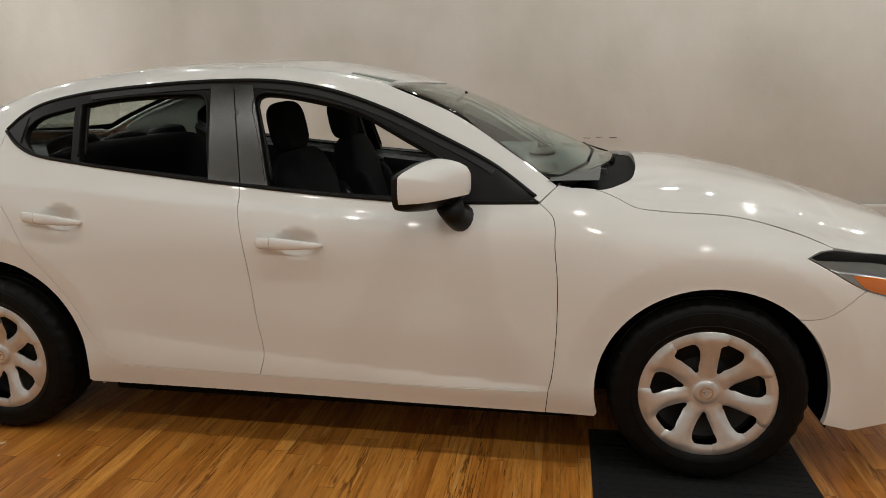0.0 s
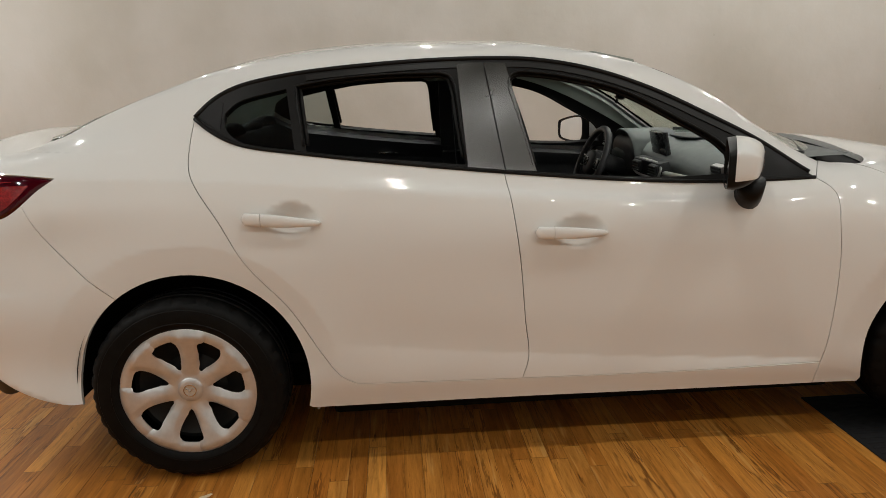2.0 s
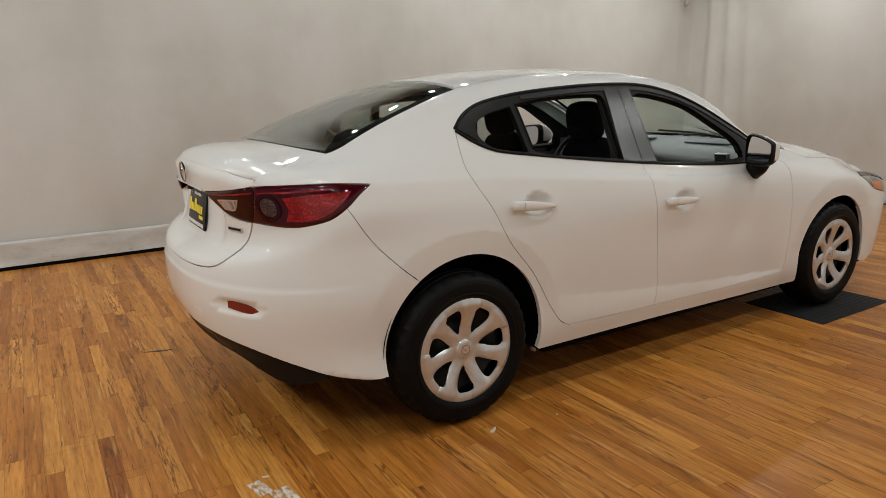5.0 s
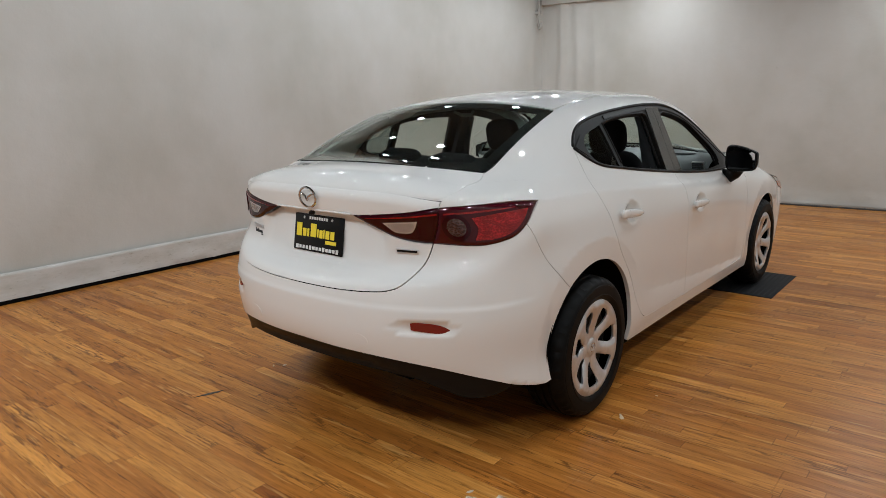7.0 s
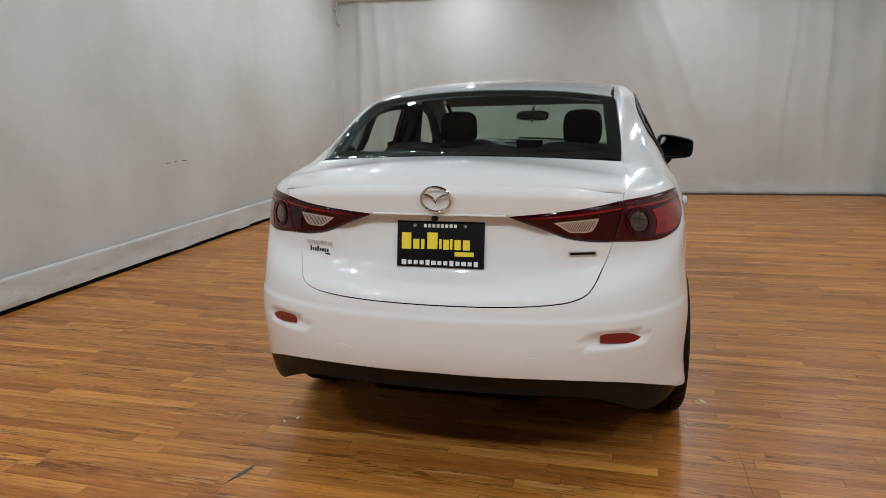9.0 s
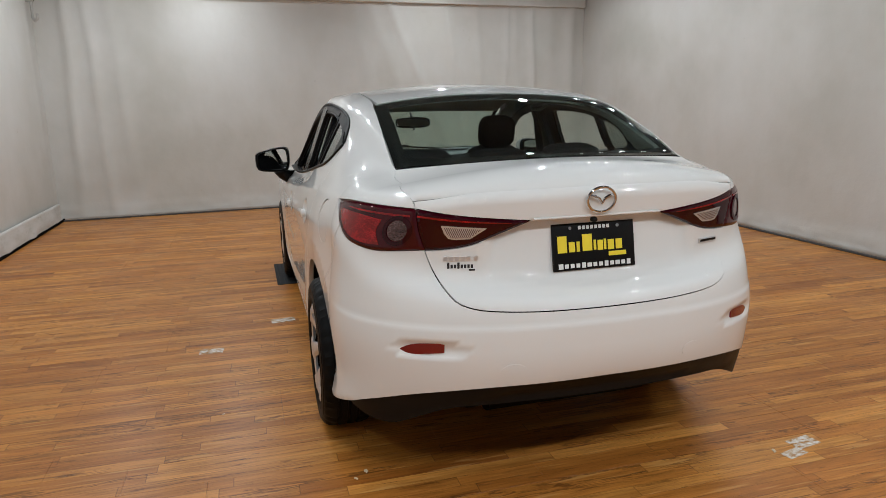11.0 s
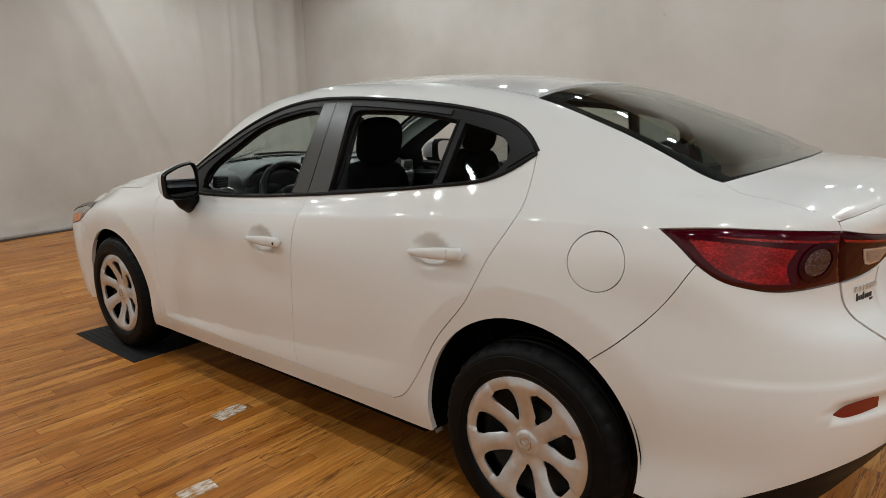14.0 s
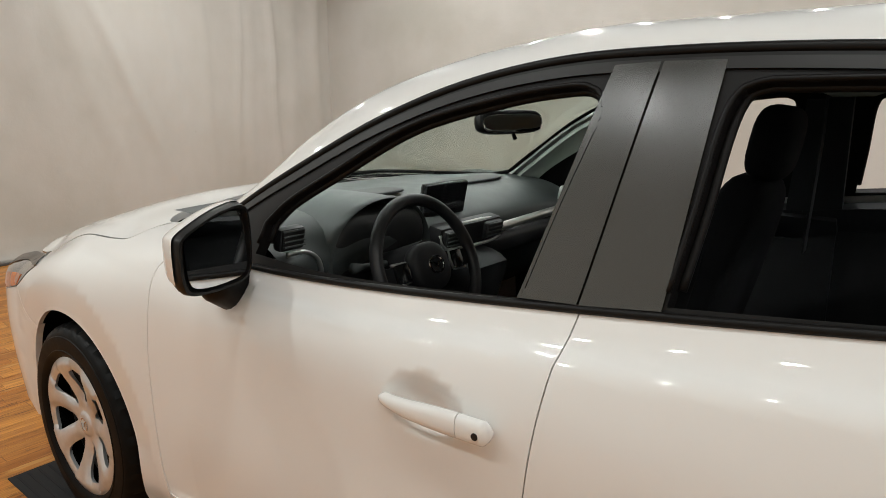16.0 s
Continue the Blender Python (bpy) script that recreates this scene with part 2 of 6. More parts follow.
def wall_cloth(m):
    p = place_of(m)
    stain = noise_at(m, p, 0.7, 4.0, 0.55)
    drip = noise_at(m, place_of(m, (1.0, 1.0, 0.5)), 1.2, 5.0, 0.6)
    c = ramp(m, stain, [(0.28, (0.52, 0.505, 0.46)), (0.5, (0.61, 0.595, 0.56)), (0.75, (0.66, 0.65, 0.625))])
    c = mix(m, 1.0, c, ramp(m, drip, [(0.3, (0.93, 0.925, 0.90)), (0.6, (1, 1, 1))]), "MULTIPLY")
    spots = noise_at(m, p, 5.0, 8.0, 0.7)
    c = mix(m, 1.0, c, ramp(m, spots, [(0.24, (0.78, 0.76, 0.70)), (0.31, (1, 1, 1))]), "MULTIPLY")
    plug(m, c, "Base Color")
    bump(m, maths(m, "ADD", noise_at(m, p, 3.5, 4.0), maths(m, "MULTIPLY", noise_at(m, p, 90.0, 2.0), 0.08)), 0.35, 0.02)


wall_cloth(CLOTH_WALL)


HEM_CLOTH = material("whitish_hem_cloth", (0.66, 0.65, 0.61), 0.85)


def dirty_hem(m):
    p = place_of(m, (1, 1, 3))
    n = noise_at(m, p, 3.0, 6.0, 0.65)
    fine = noise_at(m, p, 14.0, 5.0, 0.7)
    c = ramp(m, n, [(0.32, (0.49, 0.475, 0.43)), (0.5, (0.575, 0.56, 0.525)), (0.7, (0.625, 0.61, 0.58))])
    plug(m, mix(m, 1.0, c, ramp(m, fine, [(0.28, (0.70, 0.68, 0.62)), (0.40, (1, 1, 1))]), "MULTIPLY"), "Base Color")
    bump(m, fine, 0.3, 0.006)


dirty_hem(HEM_CLOTH)


# ---- building ----
def finish(name, mesh, mat, parent=None, label="", smooth=False):
    ob = new(name, mesh)
    if mat:
        mesh.materials.append(mat)
    if smooth:
        for p in mesh.polygons:
            p.use_smooth = True
    if parent is not None:
        ob.parent = parent
    return tagged(ob, label)


def part(name, bm, mat, parent, label="", smooth=True, sharp=35):
    """One mesh under a thing or a part, in the parent's own space."""
    mesh = bpy.data.meshes.new(name)
    if smooth:
        for f in bm.faces:
            f.smooth = True
        for e in bm.edges:
            if len(e.link_faces) == 2 and e.calc_face_angle(0) > radians(sharp):
                e.smooth = False
    bm.to_mesh(mesh)
    bm.free()
    return finish(name, mesh, mat, parent, label)


def thing(name, label, category, m=None, group="", kind=""):
    ob = new(name)
    if m is not None:
        ob.matrix_basis = m
    return tagged(ob, label, category, group, kind)


def block(size, at=(0, 0, 0), bevel=0.0, turn=(0, 0, 0), taper=(1, 1), segments=2):
    """A box with rounded edges; taper: the top's size against the bottom's."""
    bm = bmesh.new()
    bmesh.ops.create_cube(bm, size=1)
    for v in bm.verts:
        k = taper if v.co.z > 0 else (1, 1)
        v.co = Vector((v.co.x * size[0] * k[0], v.co.y * size[1] * k[1], v.co.z * size[2]))
    if bevel:
        bmesh.ops.bevel(bm, geom=bm.edges[:], offset=bevel, segments=segments, profile=0.6, affect="EDGES", clamp_overlap=True)
    bm.transform(pose(*at, *turn))
    return bm


def rod(a, b, r, segments=16, r2=None):
    a, b = Vector(a), Vector(b)
    bm = bmesh.new()
    bmesh.ops.create_cone(bm, cap_ends=True, segments=segments, radius1=r, radius2=r if r2 is None else r2, depth=(b - a).length)
    bm.transform(Matrix.Translation((a + b) / 2) @ (b - a).to_track_quat("Z", "Y").to_matrix().to_4x4())
    return bm


def tube(points, r, segments=10, closed=False):
    """A round bar along points."""
    pts = [Vector(p) for p in points]
    bm, rings = bmesh.new(), []
    n = len(pts)
    for i, p in enumerate(pts):
        d = (pts[(i + 1) % n] - pts[i - 1]) if closed or 0 < i < n - 1 else (pts[1] - pts[0] if i == 0 else pts[-1] - pts[-2])
        q = d.to_track_quat("Z", "Y")
        rr = r[i] if isinstance(r, (list, tuple)) else r
        rings.append([bm.verts.new(p + q @ Vector((rr * math.cos(a), rr * math.sin(a), 0))) for a in np.linspace(0, 2 * math.pi, segments, endpoint=False)])
    for i in range(n if closed else n - 1):
        a, b = rings[i], rings[(i + 1) % n]
        off = 0
        if closed and i == n - 1:
            off = min(range(segments), key=lambda k: (b[k].co - a[0].co).length)
        for j in range(segments):
            bm.faces.new((a[j], a[(j + 1) % segments], b[(j + 1 + off) % segments], b[(j + off) % segments]))
    if not closed:
        bm.faces.new(rings[0][::-1])
        bm.faces.new(rings[-1])
    return bm


def blob(size, at=(0, 0, 0), square=(0.5, 0.5), turn=(0, 0, 0), n=28):
    """A rounded pillow form (superellipsoid); square: 1 is round, lower is boxier (across, upright)."""
    bm = bmesh.new()
    rows = []
    pw = lambda c, e: math.copysign(abs(c) ** e, c)
    for i in range(1, n // 2):
        a = -math.pi / 2 + math.pi * i / (n // 2)
        rows.append([bm.verts.new((size[0] / 2 * pw(math.cos(a), square[1]) * pw(math.cos(b), square[0]),
                                   size[1] / 2 * pw(math.cos(a), square[1]) * pw(math.sin(b), square[0]),
                                   size[2] / 2 * pw(math.sin(a), square[1]))) for b in np.linspace(0, 2 * math.pi, n, endpoint=False)])
    for r, s in zip(rows, rows[1:]):
        for j in range(n):
            bm.faces.new((r[j], r[(j + 1) % n], s[(j + 1) % n], s[j]))
    for r, z, flip in ((rows[0], -size[2] / 2, True), (rows[-1], size[2] / 2, False)):
        c = bm.verts.new((0, 0, z))
        for j in range(n):
            bm.faces.new((r[(j + 1) % n], r[j], c) if flip else (r[j], r[(j + 1) % n], c))
    bm.transform(pose(*at, *turn))
    return bm


def joined(*bms):
    out = bmesh.new()
    for b in bms:
        me = bpy.data.meshes.new("tmp")
        b.to_mesh(me)
        b.free()
        out.from_mesh(me)
        bpy.data.meshes.remove(me)
    return out


def soft(keys, step=0.02):
    """A smooth open line through keys in the plane, with a point about every step."""
    k = np.array(keys, float)
    if len(k) == 2:
        n = max(2, int(np.hypot(*(k[1] - k[0])) / step) + 1)
        return k[0] + (k[1] - k[0]) * np.linspace(0, 1, n)[:, None]
    p = np.vstack([2 * k[0] - k[1], k, 2 * k[-1] - k[-2]])
    out = []
    for i in range(1, len(p) - 2):
        a, b, c, d = p[i - 1 : i + 3]
        m = max(2, int(np.hypot(*(c - b)) / step) + 1)
        t = np.linspace(0, 1, m, endpoint=False)[:, None]
        d1, d2, d3 = (max(np.hypot(*(q - r)), 1e-6) ** 0.5 for q, r in ((b, a), (c, b), (d, c)))
        m1 = d2 * ((b - a) / d1 - (c - a) / (d1 + d2) + (c - b) / d2)
        m2 = d2 * ((c - b) / d2 - (d - b) / (d2 + d3) + (d - c) / d3)
        out.append((2 * t**3 - 3 * t**2 + 1) * b + (t**3 - 2 * t**2 + t) * m1 + (3 * t**2 - 2 * t**3) * c + (t**3 - t**2) * m2)
    return np.vstack(out + [k[-1:]])


def ring(*lines):
    """A closed outline out of lines that follow one another; doubled points go."""
    p = np.vstack([np.array(l, float) for l in lines])
    keep = [0]
    for i in range(1, len(p)):
        if np.hypot(*(p[i] - p[keep[-1]])) > 1e-4:
            keep.append(i)
    if np.hypot(*(p[keep[-1]] - p[0])) < 1e-4:
        keep.pop()
    return p[keep]


def area(p):
    return 0.5 * np.sum(p[:, 0] * np.roll(p[:, 1], -1) - np.roll(p[:, 0], -1) * p[:, 1])


def shrink(p, d):
    """The closed outline drawn in by d."""
    if area(p) < 0:
        p = p[::-1]
    e = np.roll(p, -1, 0) - p
    nrm = np.stack([-e[:, 1], e[:, 0]], 1) / np.maximum(np.hypot(e[:, 0], e[:, 1]), 1e-9)[:, None]
    m = nrm + np.roll(nrm, 1, 0)
    m /= np.maximum((m * m).sum(1, keepdims=True) / 2, 0.35)
    return p + d * m


def inside(q, p):
    """Which of the points q lie within the outline p."""
    x, y = q[:, 0][:, None], q[:, 1][:, None]
    a, b = p, np.roll(p, -1, 0)
    cross = ((a[:, 1] > y) != (b[:, 1] > y)) & (x < (b[:, 0] - a[:, 0]) * (y - a[:, 1]) / np.where(b[:, 1] == a[:, 1], 1e-12, b[:, 1] - a[:, 1]) + a[:, 0])
    return cross.sum(1) % 2 == 1


def gap_to(q, p):
    """How far the points q lie from the outline p."""
    a, e = p, np.roll(p, -1, 0) - p
    t = np.clip(((q[:, None] - a) * e).sum(2) / np.maximum((e * e).sum(1), 1e-12), 0, 1)
    return np.hypot(*np.moveaxis(q[:, None] - a - t[..., None] * e, 2, 0)).min(1)


def fill(outline, holes=(), step=(0.03, 0.03)):
    """Triangles that fill an outline but for its holes."""
    lo, hi = outline.min(0), outline.max(0)
    gx, gy = np.meshgrid(np.arange(lo[0], hi[0], step[0]) + step[0] / 2, np.arange(lo[1], hi[1], step[1]) + step[1] / 2)
    q = np.stack([gx.ravel(), gy.ravel()], 1)
    ok = inside(q, outline)
    for h in holes:
        ok &= ~inside(q, h)
    q = q[ok]
    for p in (outline, *holes):
        if len(q):
            q = q[gap_to(q, p) > 0.4 * min(step)]
    pts, edges = [], []
    for p in (outline, *holes):
        n0 = len(pts)
        pts += [Vector(v) for v in p]
        edges += [(n0 + i, n0 + (i + 1) % len(p)) for i in range(len(p))]
    pts += [Vector(v) for v in q]
    from mathutils import geometry
    vs, _, fs, *_ = geometry.delaunay_2d_cdt(pts, edges, [], 0, 1e-6)
    v = np.array([tuple(c) for c in vs])
    t = np.array([tuple(f) for f in fs])
    c = v[t].mean(1)
    ok = inside(c, outline)
    for h in holes:
        ok &= ~inside(c, h)
    e = v[t]
    twice = np.abs((e[:, 1, 0] - e[:, 0, 0]) * (e[:, 2, 1] - e[:, 0, 1]) - (e[:, 2, 0] - e[:, 0, 0]) * (e[:, 1, 1] - e[:, 0, 1]))
    longest = np.max([np.hypot(*(e[:, i] - e[:, i - 1]).T) for i in range(3)], 0)
    ok &= twice > 3e-4 * longest
    return v, t[ok]


def skin(name, outline, place, mat, parent, label="", holes=(), step=(0.03, 0.03), depth=0.012, lift=0.0, flip=1, centre=(1.3, 0, 0.7), dent=None, two_sided=False, welded=False):
    """A panel: an outline in the surface's plane, filled, laid on the surface by place(a, b), with turned-in edges.
    flip -1 mirrors it to the other side."""
    uv, tri = fill(outline, holes, step)
    a, b = uv[:, 0], uv[:, 1]
    p = place(a, b)
    h = 2e-3
    du, dv = place(a + h, b) - place(a - h, b), place(a, b + h) - place(a, b - h)
    n = np.cross(du, dv)
    n /= np.maximum(np.linalg.norm(n, axis=1, keepdims=True), 1e-12)
    n *= np.where(((p - np.array(centre)) * n).sum(1, keepdims=True) < 0, -1, 1)
    if dent is not None:
        def sunk(a, b):
            q = place(a, b)
            return q - n * dent(a, b)[:, None]
        du, dv = sunk(a + h, b) - sunk(a - h, b), sunk(a, b + h) - sunk(a, b - h)
        p = sunk(a, b)
        m = np.cross(du, dv)
        m /= np.maximum(np.linalg.norm(m, axis=1, keepdims=True), 1e-12)
        n = m * np.where((m * n).sum(1, keepdims=True) < 0, -1, 1)
    p = p + n * lift
    inner = p - n * depth
    if flip < 0:
        p, inner, n = p * [1, -1, 1], inner * [1, -1, 1], n * [1, -1, 1]
    # wind the triangles outwards
    g = np.cross(p[tri[:, 1]] - p[tri[:, 0]], p[tri[:, 2]] - p[tri[:, 0]])
    turn = (g * n[tri].mean(1)).sum(1) < 0
    tri[turn] = tri[turn][:, ::-1]
    count = {}
    for t in tri:
        for i in range(3):
            e = (t[i], t[(i + 1) % 3])
            count[e] = 1
    rim = [e for e in count if (e[1], e[0]) not in count]
    k = len(p)
    used = sorted({i for e in rim for i in e})
    at = {i: 2 * k + j for j, i in enumerate(used)}
    m = len(used)
    walls = [(e[1], e[0], e[0] + k, e[1] + k) if welded else (at[e[1]], at[e[0]], at[e[0]] + m, at[e[1]] + m) for e in rim]
    faces = [tuple(int(i) for i in t) for t in tri] + [tuple(int(i) for i in w) for w in walls]
    if two_sided:
        faces += [tuple(int(i) + k for i in t[::-1]) for t in tri]
    mesh = bpy.data.meshes.new(name)
    mesh.from_pydata(np.vstack([p, inner, p[used], inner[used]]).tolist(), [], faces)
    ob = finish(name, mesh, mat, parent, label)
    normals = []
    n_all = np.vstack([n, -n])
    for poly in mesh.polygons:
        poly.use_smooth = True
        if poly.loop_total == 3:
            normals += [tuple(n_all[i]) for i in poly.vertices]
        else:
            poly.use_smooth = False
            normals += [tuple(poly.normal)] * 4
    mesh.normals_split_custom_set(normals)
    return ob


# ---- the car body as smooth lines ----
def pchip(keys):
    """A smooth curve through (u, value) keys that doesn't overshoot."""
    k = np.array(sorted(keys), float)
    x, y = k[:, 0], k[:, 1]
    h, d = np.diff(x), np.diff(y) / np.diff(x)
    m = np.zeros(len(x))
    m[0], m[-1] = d[0], d[-1]
    for i in range(1, len(x) - 1):
        if d[i - 1] * d[i] > 0:
            a, b = 2 * h[i] + h[i - 1], h[i] + 2 * h[i - 1]
            m[i] = (a + b) / (a / d[i - 1] + b / d[i])

    def f(u):
        u = np.clip(u, x[0], x[-1])
        i = np.clip(np.searchsorted(x, u) - 1, 0, len(x) - 2)
        t = (u - x[i]) / h[i]
        return ((1 + 2 * t) * (1 - t) ** 2 * y[i] + t * (1 - t) ** 2 * h[i] * m[i]
                + t * t * (3 - 2 * t) * y[i + 1] + t * t * (t - 1) * h[i] * m[i + 1])
    return f

REAR, FRONT = -0.35, 3.15
# Lines along the body, from the sill up to the roof's middle: half-widths, heights, rear end, front end, squareness of the corners.
LINES = [
    ([(-.35,.855),(0,.86),(.4,.846),(2.2,.846),(2.7,.86),(3.15,.83)], [(-1.35,.41),(-1.2,.405),(-1.05,.372),(-.9,.366),(-.7,.358),(-.4,.285),(-.2,.24),(.39,.228),(1.07,.226),(1.7,.219),(2.34,.213),(3.15,.205),(4.15,.2)], -.895, 3.55, 2.5),
    ([(-.35,.843),(0,.876),(.45,.870),(1.15,.868),(2.15,.870),(2.7,.886),(3.15,.848)], [(-1.35,.475),(-.9,.45),(-.35,.41),(.4,.36),(1.15,.37),(2.15,.33),(2.7,.40),(3.15,.42),(4.15,.42)], -.935, 3.62, 2.5),
    ([(-.35,.848),(0,.880),(.5,.870),(1.15,.864),(2.0,.870),(2.7,.891),(3.15,.848)], [(-1.35,.58),(-.35,.60),(.5,.62),(2,.62),(2.7,.62),(3.15,.60),(4.15,.58)], -.95, 3.66, 2.5),
    ([(-.35,.826),(0,.862),(.5,.866),(1.15,.866),(2.1,.868),(2.7,.87),(3.0,.845),(3.15,.825)], [(-1.35,.715),(-.8,.75),(-.35,.80),(.5,.82),(2,.80),(2.7,.80),(3.15,.74),(4.15,.68)], -.93, 3.64, 2.5),
    ([(-.35,.815),(0,.838),(.5,.842),(1.15,.840),(2.15,.845),(2.7,.79),(3.0,.74),(3.15,.71)], [(-1.35,.80),(-.8,.86),(-.35,.95),(.5,.955),(1.1,.92),(1.7,.885),(2.15,.885),(2.7,.88),(3.15,.80),(4.15,.72)], -.832, 3.60, 2.6),
    ([(-.35,.745),(-.1,.768),(.1,.776),(.5,.786),(1.1,.786),(2.15,.796),(2.6,.73),(3.0,.68),(3.15,.65)], [(-1.35,1.09),(-1.12,1.084),(-.95,1.062),(-.8,1.047),(-.6,1.055),(-.35,1.072),(-.1,1.08),(.2,1.078),(.425,1.07),(.706,1.038),(1.18,.99),(1.468,.96),(1.757,.944),(2.15,.945),(2.6,.94),(3.0,.88),(3.15,.84),(4.15,.73)], -.852, 3.56, 2.8),
    ([(-.6,.55),(-.43,.61),(-.2,.645),(.05,.655),(.35,.645),(.7,.64),(1.1,.64),(1.4,.65),(1.7,.675),(2.0,.70),(2.3,.70),(2.6,.60),(3.15,.52)], [(-1.35,1.10),(-.6,1.105),(-.43,1.122),(-.2,1.18),(.05,1.255),(.35,1.33),(.7,1.372),(1.05,1.38),(1.4,1.33),(1.7,1.225),(2.0,1.075),(2.25,.985),(2.6,.98),(3.0,.91),(3.15,.87),(4.15,.735)], -.80, 3.54, 2.8),
    ([(-.6,.5),(-.43,.56),(-.2,.565),(.05,.56),(.35,.55),(1.1,.55),(1.4,.565),(1.7,.585),(2.0,.60),(2.3,.60),(2.6,.42),(3.15,.35)], [(-1.35,1.115),(-.6,1.125),(-.45,1.143),(-.3,1.203),(-.1,1.276),(.15,1.355),(.4,1.398),(.7,1.421),(1.1,1.421),(1.35,1.393),(1.6,1.335),(1.82,1.24),(2.02,1.112),(2.22,1.01),(2.45,.995),(2.6,1.0),(3.0,.935),(3.15,.895),(4.15,.74)], -.7, 3.52, 2.8),
    ([(-1.35,0),(4.15,0)], [(-1.35,1.12),(-.5,1.165),(-.25,1.255),(0,1.345),(.25,1.415),(.55,1.450),(.85,1.462),(1.15,1.456),(1.4,1.417),(1.6,1.369),(1.9,1.256),(2.2,1.122),(2.42,1.035),(2.55,1.03),(2.94,.966),(3.15,.91),(4.15,.74)], -.6, 3.50, 2.8),
]
CURVES = [(pchip(w), pchip(h), a, b, n) for w, h, a, b, n in LINES]

def line_point(k, u):
    w, h, a, b, n = CURVES[k]
    back, fore = np.clip(REAR - u, 0, 1) * np.pi / 2, np.clip(u - FRONT, 0, 1) * np.pi / 2
    s = np.sin(back + fore)
    x = np.where(u < REAR, REAR - (REAR - a) * s, np.where(u > FRONT, FRONT + (b - FRONT) * s, u))
    # the half-width key value is looked up at the place, then closed towards the end
    y = w(np.clip(u, REAR if k < 6 else -.6, FRONT)) * np.maximum(1 - s ** n, 0) ** (1 / n)
    if k > 5:
        tail = np.clip(-.6 - u, 0, .75)
        x = np.where(u < REAR, np.maximum(u, -.6) - .25 * tail, x)
        y = np.where(u < REAR, w(np.maximum(u, -.6)) * (1 - (tail / .75) ** n) ** (1 / n), y)
    return np.stack([x, y, h(u)], -1)

def surface(u, v):
    """The body's outer skin, for one side (y > 0)."""
    u, v = np.broadcast_arrays(np.asarray(u, float), np.asarray(v, float))
    n = len(LINES)
    rows = np.stack([line_point(k, u) for k in range(n)])
    rows = np.concatenate([2 * rows[:1] - rows[1:2], rows, rows[-2:-1] * [1, -1, 1]])
    i = np.clip(np.floor(v).astype(int), 0, n - 2)
    t = (v - i)[..., None]
    pick = lambda j: np.take_along_axis(rows, (i + j)[None, ..., None], 0)[0]
    a, b, c, d = pick(0), pick(1), pick(2), pick(3)
    # above the shoulder the lines are unevenly spaced: tangents go by distance there
    span = lambda p, q: np.maximum(np.linalg.norm(q - p, axis=-1, keepdims=True), 1e-6)
    l1, l2, l3 = span(a, b), span(b, c), span(c, d)
    high = (i >= 6)[..., None]
    m0 = np.where(high, (c - a) * l2 / (l1 + l2), 0.5 * (c - a))
    m1 = np.where(high, (d - b) * l2 / (l2 + l3), 0.5 * (d - b))
    return (2 * t**3 - 3 * t**2 + 1) * b + (t**3 - 2 * t**2 + t) * m0 + (3 * t**2 - 2 * t**3) * c + (t**3 - t**2) * m1


# ---- the room ----
LEFT, RIGHT, FORE, BACK = 3.46, -4.05, 7.02, -5.7
FORE_WEST = 6.66  # the north wall stands slightly askew
ASKEW = math.degrees(math.atan2(FORE - FORE_WEST, LEFT - RIGHT))
floor_bed = block((FORE - BACK + 0.4, LEFT - RIGHT + 0.4, 0.1), ((FORE + BACK) / 2, (LEFT + RIGHT) / 2, -0.062))
floor = part("floor", floor_bed, DARK, None, smooth=False)
tagged(floor, "warm brown wood laminate floor with dark streaks", "floor", kind="structure")


def cloth_wall(name, a, b, out, folds, top, label):
    """A hung, painted cloth from a to b (plan), bulging towards out; folds: (place along, width, depth, lean)."""
    a, b, out = Vector(a), Vector(b), Vector(out)
    length = (b - a).length
    nu, nv = int(length / 0.035), int(top / 0.04)
    verts, faces = [], []
    for layer in (0, 1):
        for j in range(nv + 1):
            z = top * j / nv
            for i in range(nu + 1):
                s = length * i / nu
                d = 0.012 * noise.noise((s * 0.9, z * 0.6, 3.1)) + 0.006 * noise.noise((s * 2.6, z * 1.2, 7.7))
                for at, wide, deep, lean in folds:
                    q = (s - at - lean * (z - 1.2) - 0.03 * noise.noise((at, z * 1.3, 1.0))) / wide
                    d += deep * math.exp(-q * q) * min(1.0, 0.25 + z / 2.2) * (0.75 + 0.5 * noise.noise((at * 3, z * 1.1, 5.0)))
                hem = max(0.0, 1 - z / 0.20)
                d += hem * (0.02 + 0.022 * noise.noise((s * 3.1, z * 9, 2.0)) + 0.012 * noise.noise((s * 8.0, z * 14, 9.0)))
                p = a + (b - a) * (i / nu) + out * (d - 0.03 * layer)
                verts.append((p.x, p.y, z))
    w, k = nu + 1, (nu + 1) * (nv + 1)
    for j in range(nv):
        for i in range(nu):
            q = (j * w + i, j * w + i + 1, (j + 1) * w + i + 1, (j + 1) * w + i)
            faces.append(q)
            faces.append(tuple(k + n for n in q[::-1]))
    for i in range(nu):
        faces.append((i + 1, i, k + i, k + i + 1))
    mesh = bpy.data.meshes.new(name)
    mesh.from_pydata(verts, [], faces)
    ob = finish(name, mesh, CLOTH_WALL, None, smooth=True)
    return tagged(ob, label, "wall", kind="structure")


